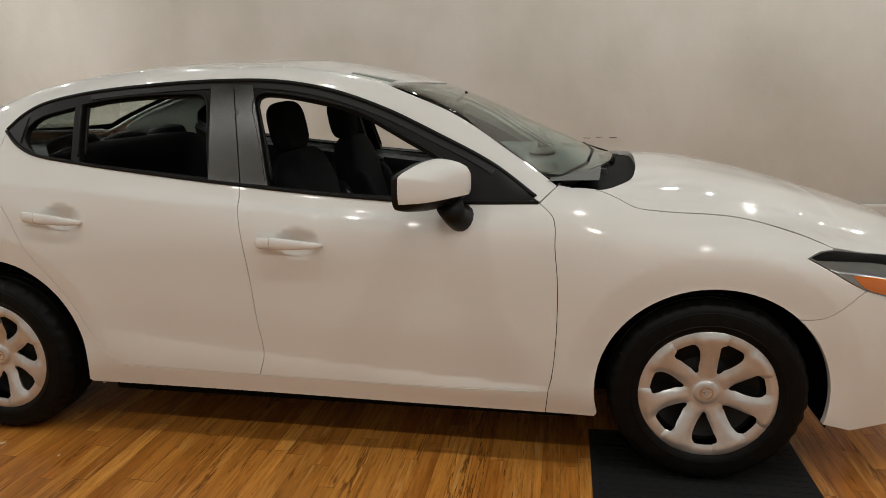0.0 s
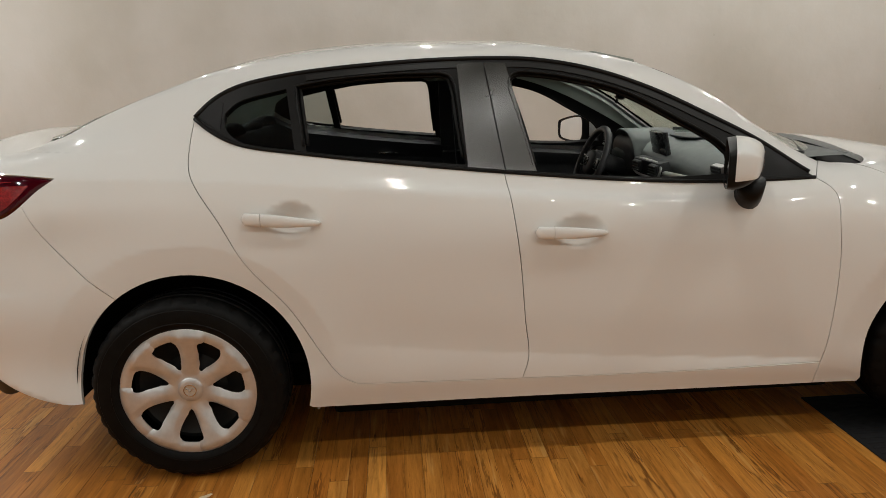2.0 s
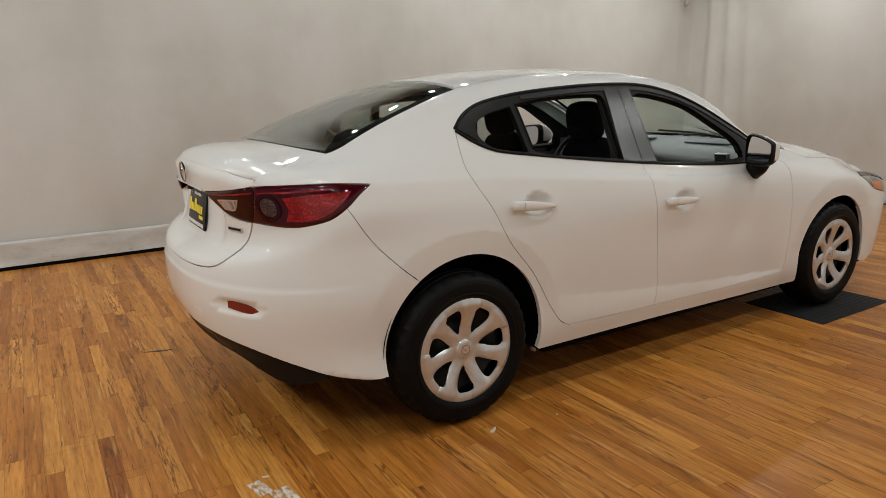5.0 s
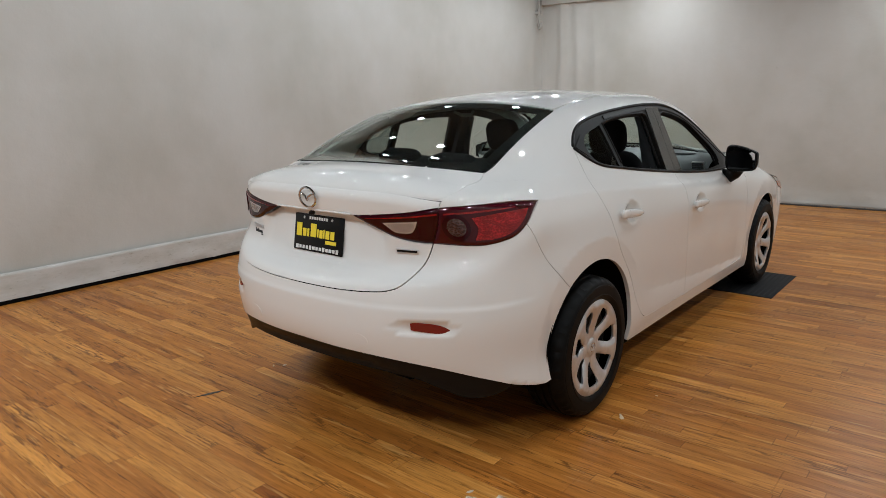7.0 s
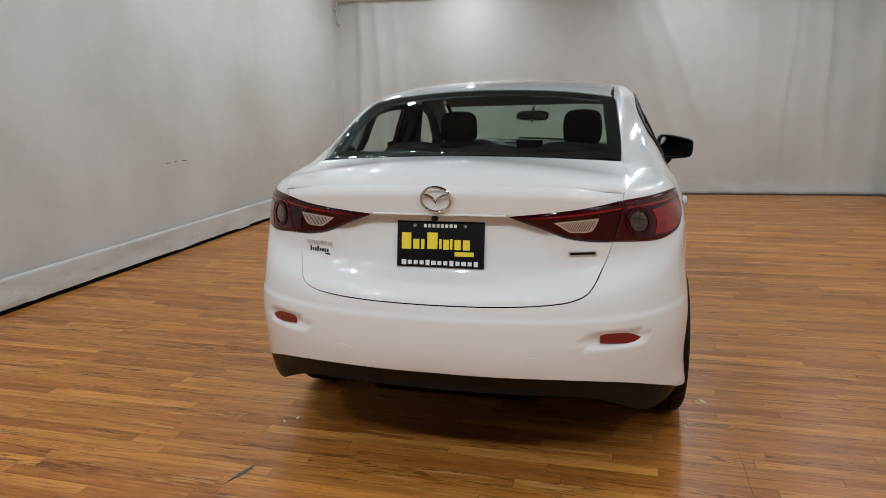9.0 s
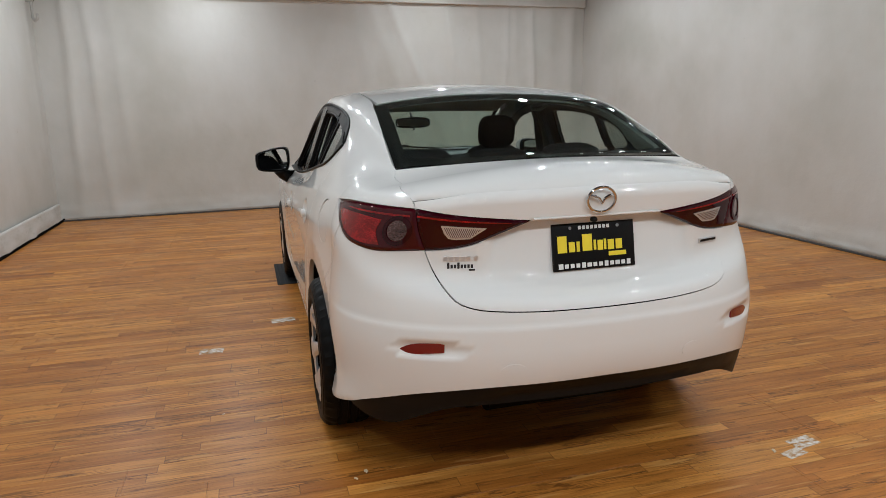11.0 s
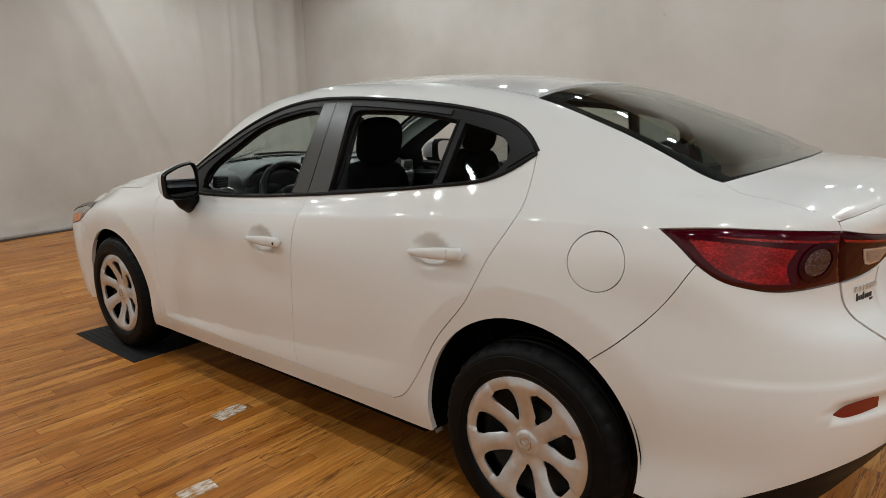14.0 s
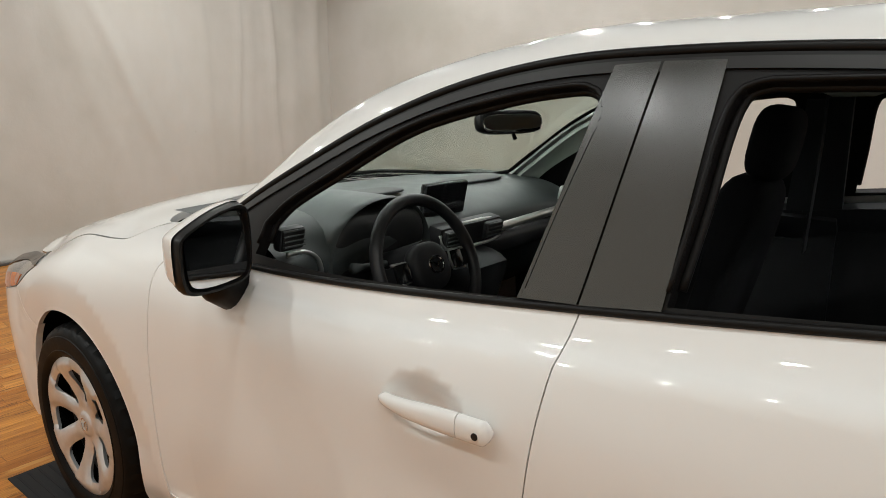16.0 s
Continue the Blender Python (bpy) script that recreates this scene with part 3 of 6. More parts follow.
rng = random.Random(5)
fore_folds = [(0.22, 0.09, 0.045, 0.01), (0.60, 0.10, 0.030, -0.02), (0.86, 0.05, 0.040, 0.03), (1.20, 0.07, 0.026, -0.03), (1.36, 0.04, 0.030, -0.05), (1.72, 0.06, 0.022, 0.04), (2.05, 0.06, 0.022, 0.12),
              (2.45, 0.07, 0.034, 0.42), (2.85, 0.09, 0.022, 0.34), (3.3, 0.10, 0.014, 0.2), (6.6, 0.07, 0.03, 0.05), (6.9, 0.06, 0.05, 0.02), (7.2, 0.06, 0.06, -0.03)]
cloth_wall("wall_north", (FORE, RIGHT + 0.006, 0), (FORE_WEST, LEFT, 0), (-1, 0, 0), fore_folds, 2.78, "off-white hung cloth wall with vertical folds")
wall_west = cloth_wall("wall_west", (FORE, LEFT, 0), (BACK, LEFT, 0), (0, -1, 0), [(0.25, 0.06, 0.03, 0.0), (0.6, 0.08, 0.02, 0.03), (1.3, 0.15, 0.012, 0.1)], CEILING, "stained off-white cloth wall")
cloth_wall("wall_east", (BACK, RIGHT, 0), (FORE, RIGHT, 0), (0, 1, 0), [(11.0, 0.2, 0.012, 0.0), (9.5, 0.12, 0.010, 0.05), (12.9, 0.08, 0.03, 0.0)], CEILING, "off-white cloth wall")


def hem(wall, a, b, out, top, label):
    """The doubled, wrinkled hem along the foot of a hung cloth, with an uneven lower edge."""
    a, b, out = Vector(a), Vector(b), Vector(out)
    length = (b - a).length
    nu, nv = int(length / 0.03), 9
    verts, faces = [], []
    for j in range(nv + 1):
        k = j / nv
        for i in range(nu + 1):
            s = length * i / nu
            low = 0.022 + 0.016 * max(0.0, noise.noise((s * 1.7, 0.3, 8.0))) + 0.006 * noise.noise((s * 7.0, 1.0, 4.0))
            high = top + 0.012 * noise.noise((s * 0.6, 2.0, 1.0))
            d = 0.040 + (1 - k) * (0.014 + 0.020 * noise.noise((s * 2.8, k * 1.5, 2.0)) + 0.008 * noise.noise((s * 8.0, k * 3, 9.0)))
            p = a + (b - a) * (i / nu) + out * (d if j < nv else d - 0.012)
            verts.append((p.x, p.y, low + (high - low) * min(1.0, k * nv / (nv - 1))))
    w = nu + 1
    for j in range(nv):
        for i in range(nu):
            faces.append((j * w + i, j * w + i + 1, (j + 1) * w + i + 1, (j + 1) * w + i))
    mesh = bpy.data.meshes.new("hem")
    mesh.from_pydata(verts, [], faces)
    return finish("hem", mesh, HEM_CLOTH, wall, label, smooth=True)


hem(wall_west, (FORE_WEST - .1, LEFT, 0), (BACK + .1, LEFT, 0), (0, -1, 0), 0.235, "wrinkled whitish hem with a dirty lower edge")
for x, z, size, turn in ((2.42, .836, .06, 2), (2.53, .842, .05, -3), (2.66, .838, .07, 2), (-2.19, .574, .05, 80)):
    part("scratch", block((size, .004, .006), (x, LEFT - .022, z), .001, (0, turn, 0)), DARK_RAIL, wall_west, "thin dark scratch")
# made-up wall out of view: closes the room and tempers the bounced light
wall_back = part("wall_south", block((0.1, LEFT - RIGHT, CEILING), (BACK - 0.05, (LEFT + RIGHT) / 2, CEILING / 2)), UNSEEN_WALL_GREY, None, smooth=False)
tagged(wall_back, "plain grey wall, unseen, added to close the room", "wall", kind="structure")
pelmet = part("trim", block((0.12, LEFT - RIGHT - 0.04, CEILING - 2.76), ((FORE + FORE_WEST) / 2 - 0.02, (LEFT + RIGHT) / 2, (CEILING + 2.76) / 2), 0.008, (0, 0, ASKEW)), CLOTH_WALL, None, smooth=False)
tagged(pelmet, "white boxed beam above the hung cloth", "trim", kind="structure")
ceiling = part("ceiling", block((FORE - BACK + 0.3, LEFT - RIGHT + 0.3, 0.1), ((FORE + BACK) / 2, (LEFT + RIGHT) / 2, CEILING + 0.05)), CEILING_GREY, None, smooth=False)
tagged(ceiling, "dark grey ceiling with lamp rails", "ceiling", kind="structure")
# the west strip is black: it stands in for the shaded gap under the hem
for nm, size, at in (("gap_shade_west", (FORE - BACK, 0.02, 0.030), ((FORE + BACK) / 2, LEFT - 0.05, 0.015)),
                     ("baseboard_east", (FORE - BACK, 0.03, 0.018), ((FORE + BACK) / 2, RIGHT + 0.07, 0.009)),
                     ("baseboard_north", (0.03, LEFT - RIGHT - 0.1, 0.018), ((FORE + FORE_WEST) / 2 - 0.08, (LEFT + RIGHT) / 2, 0.009))):
    tagged(part(nm, block(size, at, 0.003, (0, 0, ASKEW if nm.endswith("north") else 0)), DARK if nm.endswith("west") else DARK_RAIL, None, smooth=False), "thin strip along the foot of the wall", "baseboard", kind="structure")


pipe = thing("pipe", "painted pipe with a hook in the upper corner", "pipe", pose(FORE_WEST - 0.21, LEFT - 0.07, 0.03))
part("tube", tube([(0, 0, CEILING - .03), (0, 0, 2.55), (-.005, .005, 2.42), (-.02, -.02, 2.38), (-.03, -.05, 2.40), (-.03, -.055, 2.46)], .018, 12), PIPE_PAINT, pipe)
part("bracket", block((.05, .14, .05), (0, .04, 2.62), .008), PIPE_PAINT, pipe, "painted bracket")


def ceiling_lamp(at):
    lamp = thing("ceiling_lamp", "round white spot lamp on a ceiling rail, lit", "lamp", pose(*at), "spot lamps on the ceiling")
    part("housing", rod((0, 0, 0.02), (0, 0, 0.20), 0.075, 20, 0.06), DARK_RAIL, lamp, "dark round housing")
    part("diffuser", rod((0, 0, 0.005), (0, 0, 0.022), 0.050, 20), LAMP_GLOW, lamp, "glowing round lens", smooth=False)
    return lamp


def lit_lamp(x, y, share):
    ceiling_lamp((x, y, CEILING - 0.245))
    data = bpy.data.lights.new("lamp_light", "AREA")
    data.shape, data.size, data.energy, data.color = "DISK", 0.09, LAMP_WATTS * share, LAMP_COLOUR
    new("lamp_light", data).matrix_basis = pose(x, y, CEILING - 0.25)


def lamp_rail(length, at, turn):
    rail = thing("lamp_rail", "long dark steel lamp rail under the ceiling", "rail", pose(*at, 0, 0, turn), "lamp rails")
    part("bar", block((length, 0.05, 0.04), (0, 0, -0.022), 0.004), DARK_RAIL, rail)


for y, start, end, count, share in LAMP_ROWS:
    lamp_rail(end - start + 0.6, ((start + end) / 2, y, CEILING), 0)
    for x in np.linspace(start, end, count):
        lit_lamp(float(x), y, share * (1 + (0.13 if y > 2 else 0.10) * (float(x) - 1.5)))
lamp_rail(5.4, (BACK_LAMPS[0][0], -0.2, CEILING), 90)
for x, y, share in BACK_LAMPS:
    lit_lamp(x, y, share)


# ---- the car ----
def v_at(u, wanted, axis, lo, hi):
    """The place across the body at which the skin has the wanted height (axis 2) or half-width (axis 1)."""
    a, b = np.full(len(u), lo, float), np.full(len(u), hi, float)
    for _ in range(24):
        m = (a + b) / 2
        q = surface(u, m)[:, axis]
        up = (q < wanted) if axis == 2 else (q > wanted)
        a, b = np.where(up, m, a), np.where(up, b, m)
    return (a + b) / 2


def side(u, z):
    u, z = np.asarray(u, float), np.asarray(z, float)
    p = surface(u, v_at(u, z, 2, 0, 7.9))
    low = np.minimum(z - surface(u, np.zeros(len(u)))[:, 2], 0)
    return p + np.stack([0 * u, 0.3 * low, low], 1)


def sheet(u, w):
    """The skin by its own measure: w is the place across it, times 0.15."""
    return surface(np.asarray(u, float), np.clip(np.asarray(w, float) / 0.15, 0, 8))


def to_sheet(line):
    line = np.asarray(line, float)
    return np.stack([line[:, 0], 0.15 * v_at(line[:, 0], line[:, 1], 2, 0, 7.9)], 1)


def top(x, y):
    x, y = np.asarray(x, float), np.asarray(y, float)
    p = surface(x, v_at(x, np.abs(y), 1, 4.0, 8.0))
    return np.stack([p[:, 0], y, p[:, 2]], 1)


def rear(s, z):
    """The body round the tail: s runs from the middle of the rear to both sides."""
    s = np.asarray(s, float)
    p = side(-1.35 + np.abs(s), z)
    return p * np.stack([0 * s + 1, np.where(s < 0, -1, 1), 0 * s + 1], 1)


def nose(s, z):
    s = np.asarray(s, float)
    p = side(4.15 - np.abs(s), z)
    return p * np.stack([0 * s + 1, np.where(s < 0, -1, 1), 0 * s + 1], 1)


def arch(cx, cz, rx, rz, a0, a1, n=46):
    t = np.radians(np.linspace(a0, a1, n))
    return np.stack([cx + rx * np.cos(t), cz + rz * np.sin(t)], 1)


car = thing("sedan_car", "white four-door sedan car parked with its side windows down", "car")

# lines on the body side (along, height)
DOOR_FRONT = soft([(2.135, .947), (2.181, .905), (2.189, .805), (2.199, .69), (2.198, .51), (2.186, .363), (2.174, .304)])
SILL = soft([(2.174, .304), (1.666, .296), (1.114, .301)])
SILL_REAR = soft([(1.114, .301), (.872, .306), (.556, .314)])
B_SEAM = soft([(1.114, .301), (1.136, .379), (1.123, .513), (1.106, .715), (1.082, .887), (1.064, 1.0)])
BELT_FRONT = soft([(1.064, 1.0), (1.18, .992), (1.467, .962), (1.755, .946), (2.0, .943), (2.135, .947)])
BELT_REAR = soft([(1.064, 1.0), (.933, 1.017), (.706, 1.041), (.424, 1.078), (.213, 1.112), (.132, 1.148), (.068, 1.196)])
DOOR_REAR = soft([(.068, 1.196), (.058, 1.12), (.061, 1.032), (.147, .882), (.222, .743), (.349, .588), (.448, .419), (.5, .347), (.556, .314)])
WINDOW_TOP = soft([(.068, 1.196), (.12, 1.247), (.195, 1.287), (.373, 1.325), (.706, 1.355), (.988, 1.364), (1.193, 1.356), (1.387, 1.321), (1.581, 1.256), (1.773, 1.167), (1.967, 1.067), (2.135, .947)])
REAR_ARCH = arch(.022, .335, .375, .381, -20, 208)
FRONT_ARCH = arch(2.702, .325, .373, .365, 200, -20)
TAIL_SPLIT = soft([(-.913, 1.03), (-.93, .97), (-.963, .894)])
TAIL_TOP = soft([(-.913, 1.03), (-.826, 1.034), (-.558, 1.037), (-.36, 1.024)])
TAIL_BOTTOM = soft([(-.36, 1.024), (-.43, .992), (-.504, .948), (-.58, .914), (-.657, .898), (-.77, .886), (-.963, .894)])
BUMPER_SEAM = soft([(-.504, .948), (-.278, .708), (-.205, .645)])
LID_SIDE = soft([(-.963, .894), (-.997, .814), (-1.029, .745), (-1.075, .722), (-1.121, .714), (-1.225, .706), (-1.35, .702)])
HOOD_LINE = soft([(2.25, .985), (2.33, .978), (2.385, .960), (2.447, .932), (2.537, .92), (2.771, .899), (2.951, .848), (3.068, .802)])
LAMP_TOP = soft([(2.966, .787), (3.008, .798), (3.061, .798), (3.148, .787), (3.262, .779), (3.55, .735)])
LAMP_BOTTOM = soft([(3.55, .63), (3.4, .645), (3.203, .677), (3.14, .691), (3.08, .722), (3.031, .752), (2.966, .787)])
NOSE_SEAM = soft([(3.14, .691), (3.032, .603), (2.962, .592)])
SCREEN_SIDE = soft([(2.19, .992), (2.026, 1.101), (1.822, 1.235), (1.583, 1.339)])
ROOF_SIDE = soft([(1.583, 1.339), (1.35, 1.40), (1.1, 1.43), (.7, 1.43), (.4, 1.405), (.17, 1.366)])
LID_SHEET = soft([(-.447, .953), (-.49, .885), (-.62, .850), (-.75, .822), (-.85, .786), (-.895, .75), (-.913, 0.724)])
GLASS_SHEET = soft([(.17, 1.053), (-.15, 1.030), (-.31, .998), (-.447, .953)])
GAP = 0.0013


def moved_in(line, d):
    """A line moved towards its right-hand side."""
    t = np.gradient(line, axis=0)
    t /= np.linalg.norm(t, axis=1, keepdims=True)
    return line + d * np.stack([t[:, 1], -t[:, 0]], 1)


def between(line, a, b):
    """The stretch of a line from the point nearest a to the one nearest b."""
    i = int(np.argmin(np.hypot(*(line - np.array(a)).T)))
    j = int(np.argmin(np.hypot(*(line - np.array(b)).T)))
    return line[i : j + 1] if i <= j else line[j : i + 1][::-1]


arch_top = between(REAR_ARCH, (-.205, .645), (.397, .25))


def dish(cx, cz, rx, rz, deep):
    def f(a, b):
        q = np.clip(((a - cx) / rx) ** 2 + ((b - cz) / rz) ** 2, 0, 1)
        return deep * (1 - q) ** 1.5
    return f


shoulder = pchip([(-.6, 1.034), (-.35, 1.022), (.06, 1.008), (.5, .974), (1.0, .925), (1.6, .87), (2.2, .83)])


def flare(x, z):
    """The body turns in towards each wheel arch from a crease round it."""
    k = 0 * x
    for cx, cz in ((.022, .335), (2.702, .325)):
        r = np.hypot(x - cx, z - cz)
        k = k + .014 * np.clip((.478 - r) / .10, 0, 1) * np.clip((z - .25) / .15, 0, 1)
    # the shoulder line that runs forwards from the tail lamp and dies out in the front door
    d = np.sqrt((z - shoulder(x)) ** 2 + .007 ** 2)
    return k - .0062 * np.exp(-d / .034) * np.clip((x + .6) / .2, 0, 1) * np.clip((1.75 - x) / .9, 0, 1) * (z < 1.1)


def on_place(place, more=None):
    """The turn-in at the arches as a dent of a panel laid by place."""
    def f(a, b):
        p = place(a, b)
        return flare(p[:, 0], p[:, 2]) + (more(a, b) if more else 0)
    return f


def pillow(outline):
    """Rounded edges of a lens."""
    def f(a, b):
        d = gap_to(np.stack([a, b], 1), outline)
        return .008 * np.clip(1 - d / .012, 0, 1) ** 2
    return f


def pressed(hollow):
    """A door's hollow behind the handle and the long pressing above the sill."""
    crease = pchip([(.3, .50), (.5, .462), (1.13, .388), (2.15, .318), (2.3, .31)])

    def f(a, b):
        d = b - crease(a)
        fade = np.clip((a - .42) / .25, 0, 1) * np.clip((2.2 - a) / .15, 0, 1)
        return hollow(a, b) + .013 * fade * np.where(d > 0, np.exp(-(d / .13) ** 2), np.clip(1 + d / (.012 + .9 * np.maximum(crease(a) - .300, .01)), 0, 1)) + flare(a, b)
    return f


FUEL = np.stack([-.203 + .083 * np.cos(np.linspace(0, 2 * np.pi, 60, endpoint=False)), .922 + .083 * np.sin(np.linspace(0, 2 * np.pi, 60, endpoint=False))], 1)
# the side frame runs as one band round the door openings: its outline goes out along the outer edge and back along the inner one
RAIL = soft([(1.583, 6.98), (1.35, 7.0), (1.0, 7.0), (.6, 7.0), (.17, 7.02)], .03) * [1, .15]
SIDE_FRAME = ring(to_sheet(SCREEN_SIDE), RAIL, GLASS_SHEET, LID_SHEET, *map(to_sheet, ( TAIL_TOP, between(TAIL_BOTTOM, (-.36, 1.024), (-.504, .948)), BUMPER_SEAM, arch_top,
                  soft([(.397, .228), (1.07, .226), (1.7, .219), (2.166, .215)]), [(2.174, .304)], SILL, SILL_REAR, DOOR_REAR[::-1], WINDOW_TOP[:-1], [(2.135, .95)])))
FENDER = ring(DOOR_FRONT, [(2.166, .215)], soft([(2.166, .215), (2.333, .213)]), between(FRONT_ARCH, (2.333, .23), (2.962, .592)), NOSE_SEAM[::-1], between(LAMP_BOTTOM, (3.14, .691), (2.966, .787)),
              between(LAMP_TOP, (2.966, .787), (3.061, .798)), HOOD_LINE[::-1], [(2.195, .995)])
DOOR_F = ring(DOOR_FRONT, SILL, B_SEAM, BELT_FRONT)
DOOR_R = ring(B_SEAM[::-1], SILL_REAR, DOOR_REAR[::-1], BELT_REAR[::-1])
WINDOWS = ring(WINDOW_TOP, BELT_FRONT[::-1], BELT_REAR)
OPEN_F = ring(soft([(1.098, 1.27), (1.103, 1.30), (1.128, 1.315), (1.191, 1.313), (1.288, 1.298), (1.481, 1.249), (1.672, 1.151), (1.80, 1.078), (1.845, 1.035)]),
              soft([(1.845, 1.035), (1.855, .972)]), soft([(1.855, .972), (1.66, .966), (1.43, .976), (1.171, .998)]), soft([(1.171, .998), (1.137, 1.136), (1.098, 1.27)]))
OPEN_R = ring(soft([(.398, 1.287), (.512, 1.305), (.706, 1.318), (.865, 1.319)]), soft([(.865, 1.319), (.895, 1.31), (.909, 1.285), (.926, 1.141), (.941, 1.027)]), soft([(.941, 1.027), (.706, 1.052), (.425, 1.083)]), soft([(.425, 1.083), (.398, 1.287)]))
OPEN_Q = ring(soft([(.165, 1.208), (.205, 1.243), (.363, 1.283)]), soft([(.363, 1.283), (.39, 1.086)]), soft([(.39, 1.086), (.29, 1.098), (.20, 1.131), (.165, 1.17), (.165, 1.208)]))
TAIL_OUT = ring(TAIL_SPLIT, TAIL_BOTTOM[::-1], TAIL_TOP[::-1])
TAIL_IN = ring(soft([(-.913, 1.03), (-1.05, 1.008), (-1.235, .984)]), soft([(-1.235, .984), (-1.16, .942), (-1.1, .912), (-1.04, .899), (-.963, .894)]), TAIL_SPLIT[::-1])

for flip, word in ((-1, "passenger"), (1, "driver")):
    round_hole = (to_sheet(FUEL),) if flip > 0 else ()
    skin("side_frame", shrink(SIDE_FRAME, GAP), sheet, PAINT, car, "glossy white pillars, sill and rear wing", holes=round_hole, flip=flip, depth=0.02, step=(.02, .012), dent=on_place(sheet))
    if flip > 0:
        lid = skin("fuel_lid", shrink(FUEL, .0025), side, PAINT, car, "round white fuel lid", flip=flip, depth=0.01)
    skin("front_wing", shrink(FENDER, GAP), side, PAINT, car, "glossy white front wing", flip=flip, step=(.02, .02), dent=on_place(side))
    for nm, outline, hx, hz in (("front_door", DOOR_F, 1.272, .813), ("rear_door", DOOR_R, .345, .885)):
        sag = pressed(dish(hx + .030, hz - .004, .090, .056, .030))
        door = skin(nm, shrink(outline, GAP), side, PAINT, car, "glossy white door panel", flip=flip, dent=sag, step=(0.013, 0.013))
        inner = skin("door_trim", shrink(outline, .010), side, PLASTIC, door, "black inner door lining", flip=flip, lift=-.042, depth=.04, two_sided=True)
        # handle: a flat bowed bar over its hollow, thick at the rear, thin in front, with a separate end piece
        slope = .010 if nm == "front_door" else .022
        for nm2, qa, qb, word2 in (("handle", -.50, 1.0, "white pull handle"), ("handle_cap", -1.0, -.515, "white end piece of the handle")):
            bm, rows = bmesh.new(), []
            for q in np.linspace(qa, qb, 24 if nm2 == "handle" else 12):
                x, z = hx + q * .122, hz - .004 - q * slope / 2
                p = side(np.array([x]), np.array([z]))[0]
                ends = min(1.0, max(0.0, (q + 1) / .10) + .02) ** .5 * min(1.0, max(0.0, (1 - q) / .10) + .02) ** .5
                tall = .0205 * ends * (1 - .62 * max(0.0, (q + .35) / 1.35) ** 1.6)
                thick = .0115 * (.35 + .65 * ends)
                out = .003 + .017 * (1 - max(0.0, q) ** 3) * min(1.0, .75 + .25 * ends)
                rows.append([bm.verts.new((x, flip * (p[1] + out + thick * math.copysign(abs(math.cos(t)) ** .75, math.cos(t))), z + tall * math.copysign(abs(math.sin(t)) ** .8, math.sin(t)))) for t in np.linspace(0, 2 * math.pi, 20, endpoint=False)])
            for r1, r2 in zip(rows, rows[1:]):
                for i in range(20):
                    bm.faces.new((r1[i], r1[(i + 1) % 20], r2[(i + 1) % 20], r2[i]))
            bm.faces.new(rows[0])
            bm.faces.new(rows[-1])
            bmesh.ops.recalc_face_normals(bm, faces=bm.faces[:])
            part(nm2, bm, PAINT, door, word2, sharp=60)
        if flip > 0 and nm == "front_door":
            p = side(np.array([hx - .10]), np.array([hz - .003]))[0]
            part("lock", rod((p[0], p[1] + .022, p[2]), (p[0], p[1] + .0325, p[2]), .006, 14), STEEL_BLACK, door, "small key lock")
    trim = skin("window_frame", shrink(WINDOWS, .0015), side, BLACK_TRIM, car, "black window surround and pillars", holes=(OPEN_F, OPEN_R, OPEN_Q), flip=flip, lift=.001, depth=.026, step=(0.018, 0.018), two_sided=True)
    over = WINDOW_TOP[(WINDOW_TOP[:, 0] > .42) & (WINDOW_TOP[:, 0] < 1.99)]
    band = ring(moved_in(over, .0105), moved_in(over, .0265)[::-1])
    skin("frame_band", band, side, FRAME_SATIN, trim, "satin black band of the door frames", flip=flip, lift=.0055, depth=.006, step=(.018, .012))
    for nm, keys in (("pillar_cover", [(1.017, 1.350), (1.088, 1.347), (1.172, .998), (1.070, 1.006)]), ("pillar_cover", [(.925, 1.349), (1.013, 1.350), (1.066, 1.006), (.945, 1.02)])):
        skin(nm, ring(*[soft([keys[i], keys[(i + 1) % 4]]) for i in range(4)]), side, SATIN, trim, "satin black pillar cover", flip=flip, lift=.006, depth=.006, step=(.018, .018))
    skin("pillar_cover", ring(soft([(.082, 1.197), (.160, 1.246)]), soft([(.160, 1.246), (.152, 1.150)]), soft([(.152, 1.150), (.082, 1.197)])), side, BLACK_TRIM, trim, "black corner plate", flip=flip, lift=.005, depth=.004, step=(.018, .018))
    skin("quarter_glass", shrink(OPEN_Q, -.004), side, TINTED, trim, "fixed tinted quarter pane", flip=flip, lift=-.004, depth=.004, two_sided=True).visible_shadow = False
    for nm, opening in (("window_seal", OPEN_F), ("window_seal", OPEN_R)):
        for inset, r in ((-.005, .0045), (.006, .007)):
            line = shrink(opening, inset)
            # the lips leave out the belt side, where the pane slides
            low = line[:, 1] < np.interp(line[:, 0], [.4, .94, 1.17, 1.66, 1.86], [1.095, 1.038, 1.008, .977, .982])
            k = int(np.argmax(low & ~np.roll(low, -1)))
            line = np.roll(line, -(k + 1), 0)
            line = line[: int((~low).sum())]
            q = side(line[:, 0], line[:, 1])
            part(nm, tube([(a, flip * (b + (.002 if inset < 0 else -.022)), c) for a, b, c in q], r, 8), BLACK_TRIM, trim, "black rubber window seal")
    bars = soft([(.068, 1.196), (.132, 1.150), (.213, 1.114), (.424, 1.080), (.706, 1.043), (1.064, 1.002), (1.467, .964), (1.755, .948), (2.13, .949)], .03)
    q = side(bars[:, 0], bars[:, 1])
